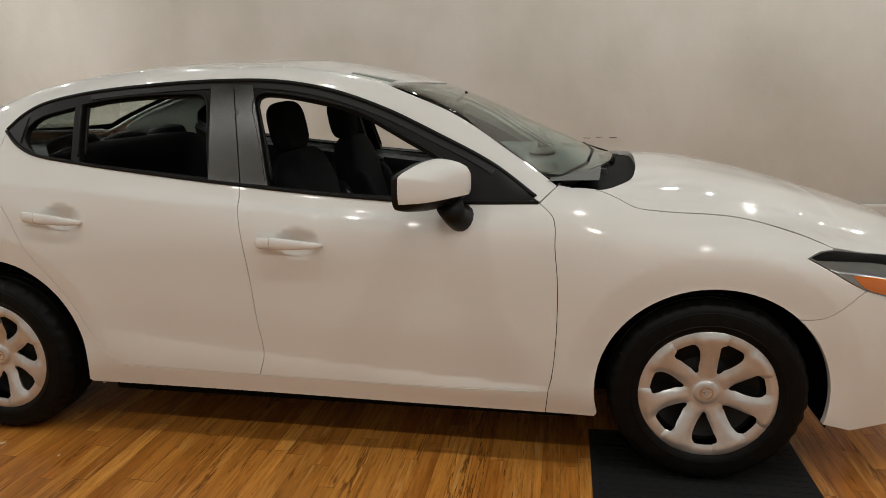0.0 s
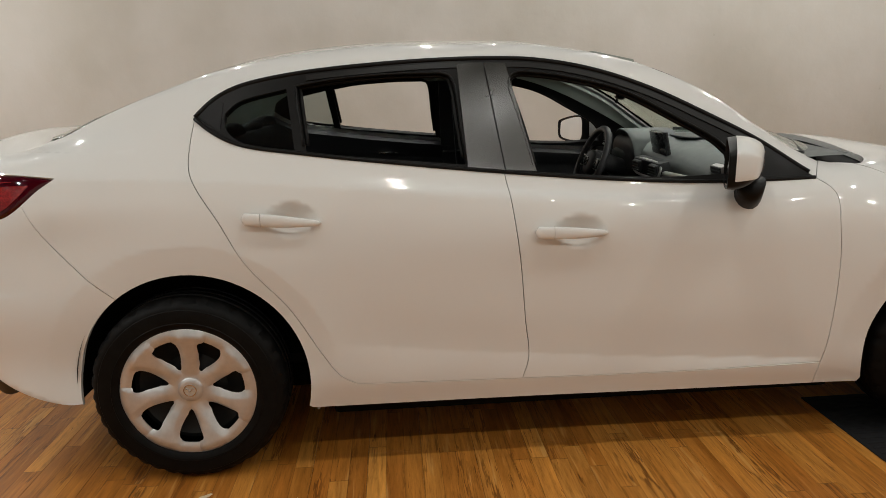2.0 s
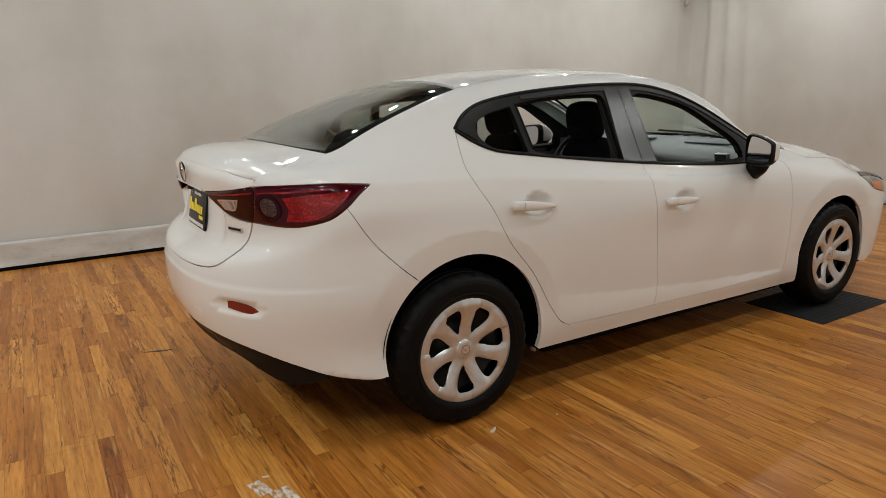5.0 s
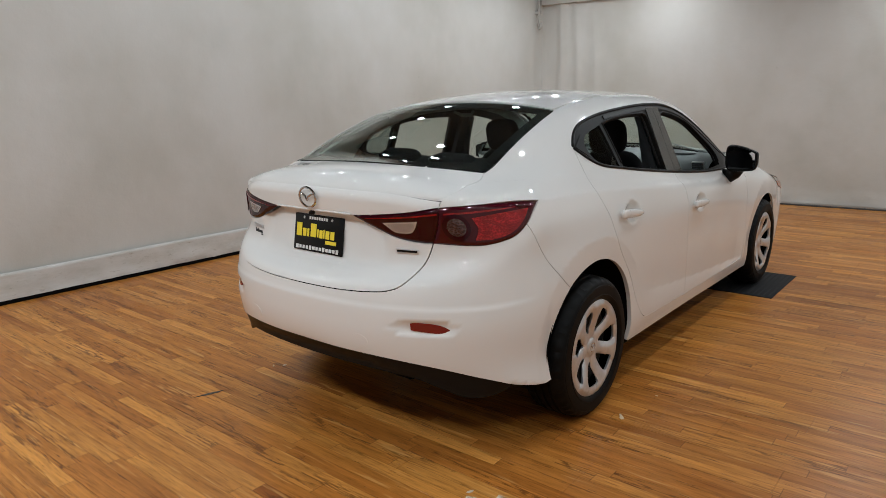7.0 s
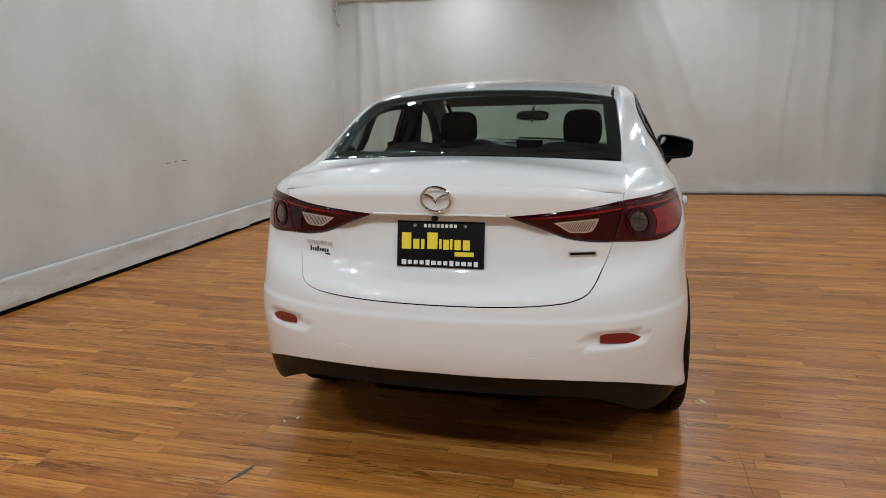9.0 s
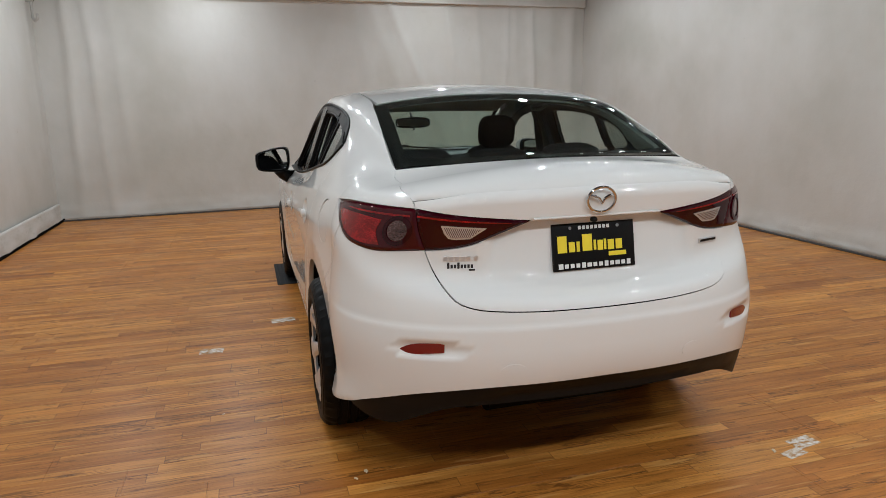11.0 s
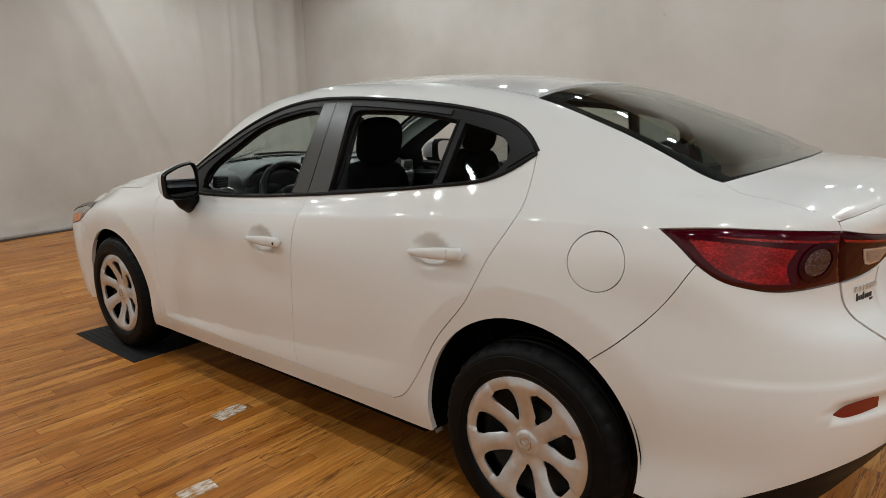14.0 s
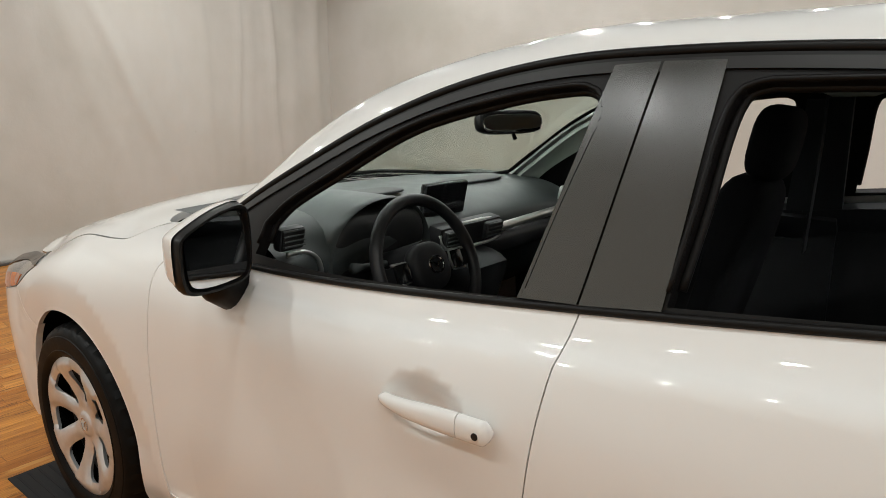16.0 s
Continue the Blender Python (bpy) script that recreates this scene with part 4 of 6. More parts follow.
    part("belt_strip", tube([(a, flip * (b + .002), c) for a, b, c in q], .007, 8), BLACK_TRIM, trim, "black rubber belt strip")
    over = soft([(.068, 1.2), (.12, 1.25), (.195, 1.29), (.373, 1.328), (.706, 1.358), (.988, 1.367), (1.193, 1.359), (1.387, 1.324), (1.581, 1.259), (1.773, 1.17), (1.967, 1.07), (2.12, .965)], .03)
    q = side(over[:, 0], over[:, 1])
    part("roof_strip", tube([(a, flip * (b - .001), c) for a, b, c in q], .008, 8), BLACK_TRIM, trim, "black drip strip")
    lamp = skin("tail_lamp", shrink(TAIL_OUT, GAP), side, RED_LENS, car, "glossy red tail lamp with a round lens", flip=flip, lift=.003, depth=.03, step=(0.010, 0.006), dent=pillow(TAIL_OUT))
    lamp_in = skin("boot_lamp", shrink(TAIL_IN, GAP), side, RED_DARK, car, "dark red inner tail lamp with a clear reversing lens", flip=flip, lift=.003, depth=.03, step=(0.010, 0.006), dent=pillow(TAIL_IN))
    circle = lambda cx, cz, r, n=40: np.stack([cx + r * 1.15 * np.cos(np.linspace(0, 2 * np.pi, n, endpoint=False)), cz + r * np.sin(np.linspace(0, 2 * np.pi, n, endpoint=False))], 1)
    skin("lens_ring", circle(-.858, .957, .050), side, RED_DARK, lamp, "dark round lamp ring", holes=(circle(-.858, .957, .036),), flip=flip, lift=.0075, depth=.006, step=(0.01, 0.01))
    skin("round_lens", circle(-.858, .957, .034), side, SMOKY_LAMP, lamp, "smoky round lens", flip=flip, lift=.0045, depth=.003, step=(0.01, 0.01))
    skin("light_strip", ring(soft([(-.90, 1.010), (-.7, 1.015), (-.55, 1.017)]), soft([(-.55, 1.015), (-.7, 1.009), (-.90, 1.004)])), side, RED_BRIGHT, lamp, "bright red strip", flip=flip, lift=.0055, depth=.004, step=(0.02, 0.006))
    skin("red_window", ring(soft([(-.785, .990), (-.68, .999), (-.56, 1.004), (-.47, 1.006)]), soft([(-.47, 1.003), (-.53, .962), (-.60, .928), (-.70, .908), (-.79, .906)]), soft([(-.79, .906), (-.768, .95), (-.785, .990)])), side, RED_BRIGHT, lamp, "bright red lens window", flip=flip, lift=.0048, depth=.003, step=(0.015, 0.015))
    skin("light_strip", ring(soft([(-.925, 1.010), (-1.08, .992), (-1.19, .980)]), soft([(-1.19, .979), (-1.08, .987), (-.925, 1.004)])), side, RED_BRIGHT, lamp_in, "bright red strip", flip=flip, lift=.0055, depth=.004, step=(0.02, 0.006))
    lens = ring(soft([(-1.015, .972), (-1.12, .963)]), soft([(-1.12, .963), (-1.09, .938)]), soft([(-1.09, .938), (-1.035, .940), (-1.015, .972)]))
    skin("reversing_lens", lens, side, CLEAR_LAMP, lamp_in, "clear ribbed reversing lens", flip=flip, lift=.0065, depth=.004, step=(0.012, 0.012))
    skin("lens_rim", shrink(lens, -.0055), side, LENS_RIM, lamp_in, "bright rim of the reversing lens", holes=(shrink(lens, .001),), flip=flip, lift=.0060, depth=.004, step=(0.012, 0.012))
    head = skin("head_lamp", shrink(ring(LAMP_TOP, [(3.55, .735), (3.55, .63)], LAMP_BOTTOM), GAP), side, HEAD_LENS, car, "clear head lamp with an amber corner", flip=flip, lift=.002, depth=.03, step=(0.025, 0.02))
    skin("amber_lens", ring(soft([(3.095, .736), (3.16, .731), (3.30, .716)]), soft([(3.30, .716), (3.31, .662)]), soft([(3.31, .662), (3.203, .681), (3.14, .696), (3.095, .736)])), side, AMBER, head, "amber side lens", flip=flip, lift=.004, depth=.004, step=(0.02, 0.012))
    skin("lamp_bezel", ring(soft([(2.976, .787), (3.01, .795), (3.062, .795), (3.148, .784), (3.262, .776), (3.5, .738)]), soft([(3.5, .70), (3.23, .759), (3.10, .771), (2.99, .780)])), side, GLOSS_BLACK, head, "black lamp bezel", flip=flip, lift=.004, depth=.004, step=(0.02, 0.012))

# across the car: roof, bonnet, glass, boot lid, bumpers
mirrored = lambda line: np.vstack([line, (line * [1, -1])[::-1]])
ROOF_EDGE = soft([(1.575, .575), (1.35, .562), (1.1, .543), (.7, .543), (.4, .543), (.175, .536)], .04)
ROOF = ring(soft([(1.575, -.575), (1.64, -.35), (1.672, 0), (1.64, .35), (1.575, .575)], .04), ROOF_EDGE, soft([(.175, .538), (.195, .3), (.20, 0), (.195, -.3), (.175, -.538)], .04), (ROOF_EDGE * [1, -1])[::-1])
skin("roof", shrink(ROOF, .004), top, PAINT, car, "glossy white roof", step=(0.05, 0.05), depth=.015)
WS_EDGE = soft([(1.583, .582), (1.822, .612), (2.026, .633), (2.19, .672)], .04)
WS = ring(soft([(1.583, -.582), (1.648, -.35), (1.68, 0), (1.648, .35), (1.583, .582)], .04), WS_EDGE, soft([(2.19, .672), (2.30, .48), (2.39, .25), (2.42, 0), (2.39, -.25), (2.30, -.48), (2.19, -.672)], .04), (WS_EDGE * [1, -1])[::-1])
glass_f = skin("windscreen", shrink(WS, .004), top, GLASS, car, "clear windscreen", step=(0.05, 0.05), depth=.005, lift=-.002, two_sided=True)
glass_f.visible_shadow = False
RG_EDGE = sheet(GLASS_SHEET[:, 0], GLASS_SHEET[:, 1])[:, :2]
(x0, y0), (x1, y1) = RG_EDGE[0], RG_EDGE[-1]
across = np.linspace(1, -1, 31)
RG = ring(np.stack([x0 + .02 * (1 - across**2), -y0 * across], 1), RG_EDGE, np.stack([x1 - .085 * (1 - across**2), y1 * across], 1), (RG_EDGE * [1, -1])[::-1])
glass_r = skin("rear_window", shrink(RG, .004), top, GLASS, car, "clear rear window", step=(0.05, 0.05), depth=.005, lift=-.002, two_sided=True)
glass_r.visible_shadow = False
inner_f = shrink(WS, .028)[::-1]
side_in = np.stack([RG_EDGE[:, 0], RG_EDGE[:, 1] - .058], 1)
side_in = side_in[(side_in[:, 0] < x0 - .075) & (side_in[:, 0] > x1 + .055)]
(xa, ya), (xb, yb) = side_in[0], side_in[-1]
inner_r = ring(np.stack([xa + .02 * (1 - across**2), -ya * across], 1), side_in, np.stack([xb - .085 * (1 - across**2), yb * across], 1), (side_in * [1, -1])[::-1])
for outline, opening, pane in ((WS, inner_f, glass_f), (RG, inner_r, glass_r)):
    skin("glass_border", shrink(outline, .003), top, DARK, pane, "black printed border of the glass", holes=(opening,), step=(0.04, 0.04), depth=.002, lift=-.0095, two_sided=True)

HOOD_BACK = soft([(2.27, -.712), (2.353, -.698), (2.429, -.591), (2.475, -.386), (2.49, -.2), (2.495, 0), (2.49, .2), (2.475, .386), (2.429, .591), (2.353, .698), (2.27, .712)], .04)
HOOD_PLAN = side(HOOD_LINE[:, 0], HOOD_LINE[:, 1])[:, :2]
nose_edge = np.array([(3.40, .45), (3.47, .2), (3.48, 0)])
hood_side = np.vstack([HOOD_PLAN, [(3.15, .740), (3.235, .722), (3.33, .62)]])
HOOD = ring(hood_side, soft(np.vstack([[(3.33, .62)], nose_edge, nose_edge[::-1][1:] * [1, -1], [(3.33, -.62)]]), .04), (hood_side * [1, -1])[::-1],
            HOOD_BACK)


def bonnet_top(x, y):
    x = np.asarray(x, float)
    u = np.where(x > FRONT, FRONT + np.arcsin(np.clip((x - FRONT) / .39, 0, 1)) / (np.pi / 2), x)
    p = surface(u, v_at(u, np.abs(y), 1, 3.0, 8.0))
    return np.stack([x, y, p[:, 2]], 1)


ridge = pchip([(2.3, .735), (2.393, .725), (2.618, .700), (2.858, .660), (3.2, .56), (3.5, .44)])


def bonnet_crease(a, b):
    """A pressed line along each side of the bonnet."""
    d = np.abs(b) - ridge(a)
    return .004 * np.clip(d / .018, 0, 1) * np.exp(-(d / .06) ** 2) * np.clip((a - 2.36) / .12, 0, 1) * np.clip((3.2 - a) / .3, 0, 1) - .0025 * np.exp(-((np.abs(b) - .33) / .10) ** 2)


skin("bonnet", shrink(HOOD, .003), bonnet_top, PAINT, car, "glossy white bonnet with soft creases", step=(0.022, 0.018), depth=.02, dent=bonnet_crease)
cowl = skin("cowl", shrink(ring(soft([(2.20, -.70), (2.31, -.50), (2.40, -.25), (2.43, 0), (2.40, .25), (2.31, .50), (2.20, .70)], .04), (HOOD_BACK + [.012, 0])[::-1]), .001), top, COWL_BLACK, car, "black plastic cowl below the windscreen", step=(0.04, 0.04), depth=.03, lift=-.022, two_sided=True)

for x, y, w, d, turn in ((2.40, -.47, .17, .07, 22), (2.425, -.22, .19, .075, 8), (2.425, .22, .19, .075, -8), (2.40, .47, .17, .07, -22)):
    z = float(top(np.array([x]), np.array([y]))[0, 2])
    part("cowl_panel", block((d, w, .016), (x, y, z - .042), .007, (0, 6, turn)), COWL_BLACK, cowl, "raised dark cowl panel")
for x, y in ((2.36, -.38), (2.43, .06)):
    z = float(top(np.array([x]), np.array([y]))[0, 2])
    part("wiper_cap", rod((x, y, z - .04), (x, y, z - .008), .022, 18, .016), PLASTIC, cowl, "round wiper pivot cap")

LIP_END = .455
lid_edge = sheet(LID_SHEET[LID_SHEET[:, 0] > -.896][:, 0], LID_SHEET[LID_SHEET[:, 0] > -.896][:, 1])
edge_at = np.linspace(0, 1, len(lid_edge))


lip_line = np.array([(s, surface(-1.35 + abs(s), 5.0)[2]) for s in np.linspace(LIP_END, -LIP_END, 55)])
lip_height = lambda s: np.interp(s, np.abs(lip_line[:28, 0])[::-1], lip_line[:28, 1][::-1])


def lip_shift(a):
    """How far the rounded lip lies inside the sharp one, along the skin's normal."""
    s, h = a * LIP_END, 2e-3
    z = lip_height(np.abs(s))
    n = np.cross(rear(s + h, z) - rear(s - h, z), rear(s, z + h) - rear(s, z - h))
    n /= np.maximum(np.linalg.norm(n, axis=1, keepdims=True), 1e-12)
    n *= np.where(n[:, :1] > 0, -1, 1)
    return n * (.020 * np.maximum(1 - a ** 10, 0))[:, None]


def deck(a, b):
    """The boot lid's top, from the rear window (b 0) to the lip (b 1), across from side to side (a -1 to 1)."""
    a, b = np.asarray(a, float), np.asarray(b, float)
    cb = np.clip(b, 0, 1)
    e = np.stack([np.interp(cb, edge_at, lid_edge[:, i]) for i in range(3)], 1)
    mid = np.stack([-.532 - .32 * b, 0 * b, 1.088 + .067 * (1 - np.abs(b) ** 4.6)], 1)
    last = np.array([-.852, 0, 1.088])

    def laid(e, mid, a):
        q = (1 - a * a)[:, None]
        p = e + (mid - e) * q
        p[:, 1] = a * e[:, 1]
        return p

    u = -1.35 + np.abs(a) * LIP_END
    lip = surface(u, np.full(len(u), 5.0)) * np.stack([0 * a + 1, np.where(a < 0, -1, 1), 0 * a + 1], 1)
    end = laid(np.repeat(lid_edge[-1:], len(a), 0), np.repeat(last[None], len(a), 0), a)
    p = laid(e, mid, a) + (lip - end) * (np.abs(b) ** 3)[:, None]
    return p - lip_shift(a) * (np.abs(b) ** 8)[:, None]


square = ring(*[soft([p, q], .06) for p, q in (((-1, 0), (1, 0)), ((1, 0), (1, 1.006)), ((1, 1.006), (-1, 1.006)), ((-1, 1.006), (-1, 0)))])
boot = skin("boot_lid", square, deck, PAINT, car, "glossy white boot lid", step=(0.05, 0.06), depth=.012)
to_s = lambda line: np.stack([line[:, 0] + 1.35, line[:, 1]], 1)
lid_down = LID_SHEET[LID_SHEET[:, 0] < -.894]
lid_down = to_s(np.stack([lid_down[:, 0], sheet(lid_down[:, 0], lid_down[:, 1])[:, 2]], 1))
inner_tail = to_s(TAIL_IN)
lamp_low = to_s(soft([(-1.235, .984), (-1.16, .942), (-1.1, .912), (-1.04, .899), (-.963, .894)]))
lamp_high = to_s(soft([(-.913, 1.03), (-1.05, 1.008), (-1.235, .984)]))
half = np.vstack([lid_down, lamp_high, lamp_low, to_s(LID_SIDE)])
FACE = ring(lip_line[::-1], half, (half * [-1, 1])[::-1])


def plate_niche(a, b):
    """The hollow behind the plate, deepest under the grip."""
    up = np.clip((.984 - b) / .012, 0, 1) * np.clip((b - .775) / .20, 0, 1)
    out = np.clip((.235 - np.abs(a)) / .05, 0, 1)
    lip = np.clip(1 - (lip_height(np.abs(a)) - b) / .045, 0, 1)
    return .042 * up * out * out * (3 - 2 * out) + .020 * lip * lip * np.maximum(1 - (a / LIP_END) ** 10, 0)


gutter = ring(*[soft([p, q], .06) for p, q in (((-1.04, .03), (1.04, .03)), ((1.04, .03), (1.04, .97)), ((1.04, .97), (-1.04, .97)), ((-1.04, .97), (-1.04, .03)))])
skin("lid_gutter", gutter, deck, PAINT, boot, "white gutter below the lid's edge", step=(0.06, 0.06), depth=.004, lift=-.014)
skin("boot_face", shrink(FACE, .0024), rear, PAINT, boot, "white rear face of the boot lid", step=(0.018, 0.009), depth=.012, dent=plate_niche)
half = np.vstack([to_s(LID_SIDE)[::-1], to_s(between(TAIL_BOTTOM, (-.963, .894), (-.504, .948))), to_s(BUMPER_SEAM), to_s(between(REAR_ARCH, (-.205, .645), (-.352, .30)))])
low = to_s(soft([(-.352, .287), (-.40, .287), (-.62, .334), (-.757, .379), (-.912, .426), (-1.106, .456), (-1.35, .462)]))
BUMPER = ring(half, low, (low * [-1, 1])[::-1], (half * [-1, 1])[::-1])


def reflector_hollow(a, b):
    q = np.clip(((np.abs(a) - .40) / .13) ** 2 + ((b - .588) / .035) ** 2, 0, 1)
    ledge = np.clip((b - .652) / .02, 0, 1)
    return .018 * (1 - q) ** 1.2 + .0035 * ledge * ledge * (3 - 2 * ledge) * np.clip((.95 - np.abs(a)) / .25, 0, 1)


bumper = skin("rear_bumper", shrink(BUMPER, GAP), rear, PAINT, car, "glossy white rear bumper", step=(0.02, 0.016), depth=.015, dent=on_place(rear, reflector_hollow))
edge = soft(np.vstack([low[1:], (low[1:] * [-1, 1])[::-1]]), .03)
bottom = soft([(-.725, .320), (-.67, .300), (-.60, .290), (-.52, .298), (-.43, .332), (-.33, .368), (-.2, .382), (0, .386), (.2, .382), (.33, .368), (.43, .332), (.52, .298), (.60, .290), (.67, .300), (.725, .320)], .03)
VALANCE = ring(edge[(np.abs(edge[:, 0]) < .735)], bottom)
skin("valance", VALANCE, rear, BLACK_TRIM, bumper, "black plastic lower valance", step=(0.03, 0.02), depth=.03, lift=-.006)
for flip in (-1, 1):
    skin("reflector", ring(soft([(-1.0, .612), (-.9, .602), (-.85, .578)]), soft([(-.85, .578), (-.9, .570), (-1.0, .580)]), [(-1.0, .612)]), side, REFLECTOR, bumper, "red bumper reflector", flip=flip, lift=-.008, depth=.01, step=(0.015, 0.01))
    ringlet = lambda r: np.stack([-1.172 + r * np.cos(np.linspace(0, 2 * np.pi, 32, endpoint=False)) * 1.1, .515 + r * np.sin(np.linspace(0, 2 * np.pi, 32, endpoint=False))], 1)
    skin("sensor_cover", ringlet(.026), side, PAINT, bumper, "round white cover in the bumper", flip=flip, lift=.0012, depth=.002, step=(0.015, 0.015))

half = np.stack([4.15 - NOSE_SEAM[::-1][:, 0], NOSE_SEAM[::-1][:, 1]], 1)
lampn = between(LAMP_BOTTOM, (3.55, .63), (3.14, .691))
lampn = np.stack([4.15 - lampn[:, 0], lampn[:, 1]], 1)
archn = between(FRONT_ARCH, (2.962, .592), (3.075, .22))
archn = np.stack([4.15 - archn[:, 0], archn[:, 1]], 1)
path = np.vstack([[(0, .70)], [(.45, .68)], lampn, half[::-1] if half[0, 0] > half[-1, 0] else half, archn, [(1.0, .21)], [(0, .205)]])
NOSE = ring(path, (path * [-1, 1])[::-1])
skin("front_bumper", shrink(NOSE, GAP), nose, PAINT, car, "white front bumper", step=(0.04, 0.03), depth=.02, dent=on_place(nose))


# ---- wheels ----
def revolve(profile, n=96, mod=None):
    """A body of turning about y from (radius, y) pairs."""
    bm, rings = bmesh.new(), []
    for i in range(n):
        a = 2 * math.pi * i / n
        rings.append([bm.verts.new(((r if mod is None else mod(r, y, i)) * math.cos(a), y, (r if mod is None else mod(r, y, i)) * math.sin(a))) for r, y in profile])
    for i in range(n):
        p, q = rings[i], rings[(i + 1) % n]
        for j in range(len(profile) - 1):
            bm.faces.new((p[j], p[j + 1], q[j + 1], q[j]))
    bmesh.ops.recalc_face_normals(bm, faces=bm.faces[:])
    return bm


def tread(r, y, i):
    if y > -.030 and .300 < r < .319 and i % 3 == 0:
        return r - .006
    if r < .312:
        return r
    return r - (.006 if (i + (1 if y > -.075 else 0)) % 4 == 0 and abs(y + .07) > .055 else 0)


tyre_profile = [(.208, -.165), (.225, -.172), (.255, -.178), (.285, -.175), (.306, -.164), (.315, -.150), (.3195, -.130), (.3195, -.112), (.312, -.109), (.312, -.101), (.3205, -.098),
                (.3205, -.075), (.312, -.072), (.312, -.064), (.3205, -.061), (.3205, -.038), (.312, -.035), (.312, -.027), (.3195, -.024), (.3195, -.010), (.315, .006), (.306, .020), (.296, .027),
                (.290, .030), (.287, .0305), (.285, .033), (.262, .036), (.245, .035), (.243, .037), (.240, .0365), (.228, .031), (.220, .024), (.214, .014), (.208, .004)]


cover_profile = pchip([(0, -.003), (.028, -.003), (.036, -.009), (.05, -.011), (.085, -.009), (.13, -.001), (.175, .010), (.198, .0135), (.212, .012), (.219, .007), (.223, -.002), (.24, -.01)])


spoke_half = pchip([(0, .030), (.05, .031), (.092, .025), (.12, .028), (.15, .034), (.18, .046), (.21, .060), (.24, .066)])


def cover_place(a, b):
    """The dished face of the wheel cover, a and b across it: seven rounded paddles that stand out of the rim's ring."""
    r, t = np.hypot(a, b), np.arctan2(b, a)
    y = cover_profile(r)
    turn = np.mod(t - math.pi / 2 + math.pi / 7, 2 * math.pi / 7) - math.pi / 7
    across, half = turn * r, spoke_half(r)
    # a paddle's end: a crisp step on one side, a long slope on the other
    blunt = np.clip((half - across) / .010, 0, 1) * np.clip((half + across) / .026, 0, 1)
    end = np.clip((.217 - .16 * np.maximum(-across, 0) - r) / .020, 0, 1)
    raised = .0065 * blunt * end * np.clip((r - .055) / .05, 0, 1)
    crown = -.0075 * np.clip(across / half, -1, 1) ** 2 * np.clip((r - .045) / .05, 0, 1) * np.clip((.20 - r) / .03, 0, 1)
    return np.stack([a, y + raised + crown, b], 1)


def cover_hole(k):
    mid = math.pi / 2 + 2 * math.pi * (k + .5) / 7
    keys = [(.067, .000), (.073, .010), (.090, .0205), (.112, .032), (.138, .0415), (.158, .0445), (.174, .041), (.184, .029), (.1875, .010), (.1875, -.014), (.185, -.033), (.175, -.045), (.158, -.0455), (.136, -.0395), (.112, -.030), (.090, -.0195), (.073, -.010)]
    p = soft(keys + keys[:1], .006)[:-1]
    return np.stack([p[:, 0] * math.cos(mid) - p[:, 1] * math.sin(mid), p[:, 0] * math.sin(mid) + p[:, 1] * math.cos(mid)], 1)


circle_of = lambda r, n: np.stack([r * np.cos(np.linspace(0, 2 * np.pi, n, endpoint=False)), r * np.sin(np.linspace(0, 2 * np.pi, n, endpoint=False))], 1)


def wheel():
    rim = part("wheel", revolve([(.216, -.165), (.205, -.15), (.19, -.12), (.185, -.06), (.19, -.03), (.175, -.026), (.15, -.040), (.11, -.046), (.085, -.032), (.05, -.03), (.0, -.03)], 64), STEEL_BLACK, car, "black steel wheel with a silver cover")
    part("tyre", revolve(tyre_profile, 120, tread), RUBBER, rim, "black rubber tyre", sharp=30)
    cover = skin("wheel_cover", circle_of(.223, 140), cover_place, SILVER, rim, "silver seven-spoke plastic wheel cover", holes=[cover_hole(k) for k in range(7)], step=(.005, .005), depth=.012, lift=.014, centre=(0, -1, 0), welded=True)
    part("cap", revolve([(.030, .004), (.029, .0085), (.025, .0100), (.0, .0108)], 40), SILVER, cover, "round silver hub cap")
    emblem = joined(revolve([(.0215, .0100), (.0215, .0125), (.0185, .0125), (.0185, .0100)], 32), tube([(-.016, .0118, .008), (-.006, .0118, .004), (0, .0118, -.005), (.006, .0118, .004), (.016, .0118, .008)], .0018, 6))
    part("badge", emblem, CHROME, cover, "chrome oval badge")
    for k in range(5):
        a = 2 * math.pi * k / 5
        part("wheel_nut", rod((.056 * math.cos(a), -.03, .056 * math.sin(a)), (.056 * math.cos(a), -.016, .056 * math.sin(a)), .009, 6), CHROME, rim, "steel wheel nut", smooth=False)
    part("brake_disc", revolve([(.03, -.10), (.14, -.10), (.14, -.08), (.03, -.08)], 40), DARK_RAIL, rim, "grey steel brake disc")
    return rim


first = wheel()
first.matrix_basis = pose(0, .846, .3195, 0, 3)
for x, sgn, z, spin in ((0, -1, .3195, -4), (2.692, 1, .3265, 20), (2.692, -1, .3265, 0)):
    copy_thing(first, pose(x, sgn * .846, z, 0, 0, 0 if sgn > 0 else 180) @ pose(0, 0, 0, 0, spin, 0))
for cx, cz, rx in ((.022, .335, .372), (2.702, .325, .370)):
    for sgn in (-1, 1):
        bm = bmesh.new()
        t = np.radians(np.linspace(-16, 186 if cx < 1 else 194, 40))
        rows = [[bm.verts.new((cx + (rx + .014) * math.cos(a), sgn * y, cz + (rx + .018) * math.sin(a))) for a in t] for y in (.838, .60)]
        for i in range(39):
            bm.faces.new((rows[0][i], rows[0][i + 1], rows[1][i + 1], rows[1][i]))
        bm.faces.new(rows[1])
        part("arch_liner", bm, DARK, car, "black wheel arch liner")
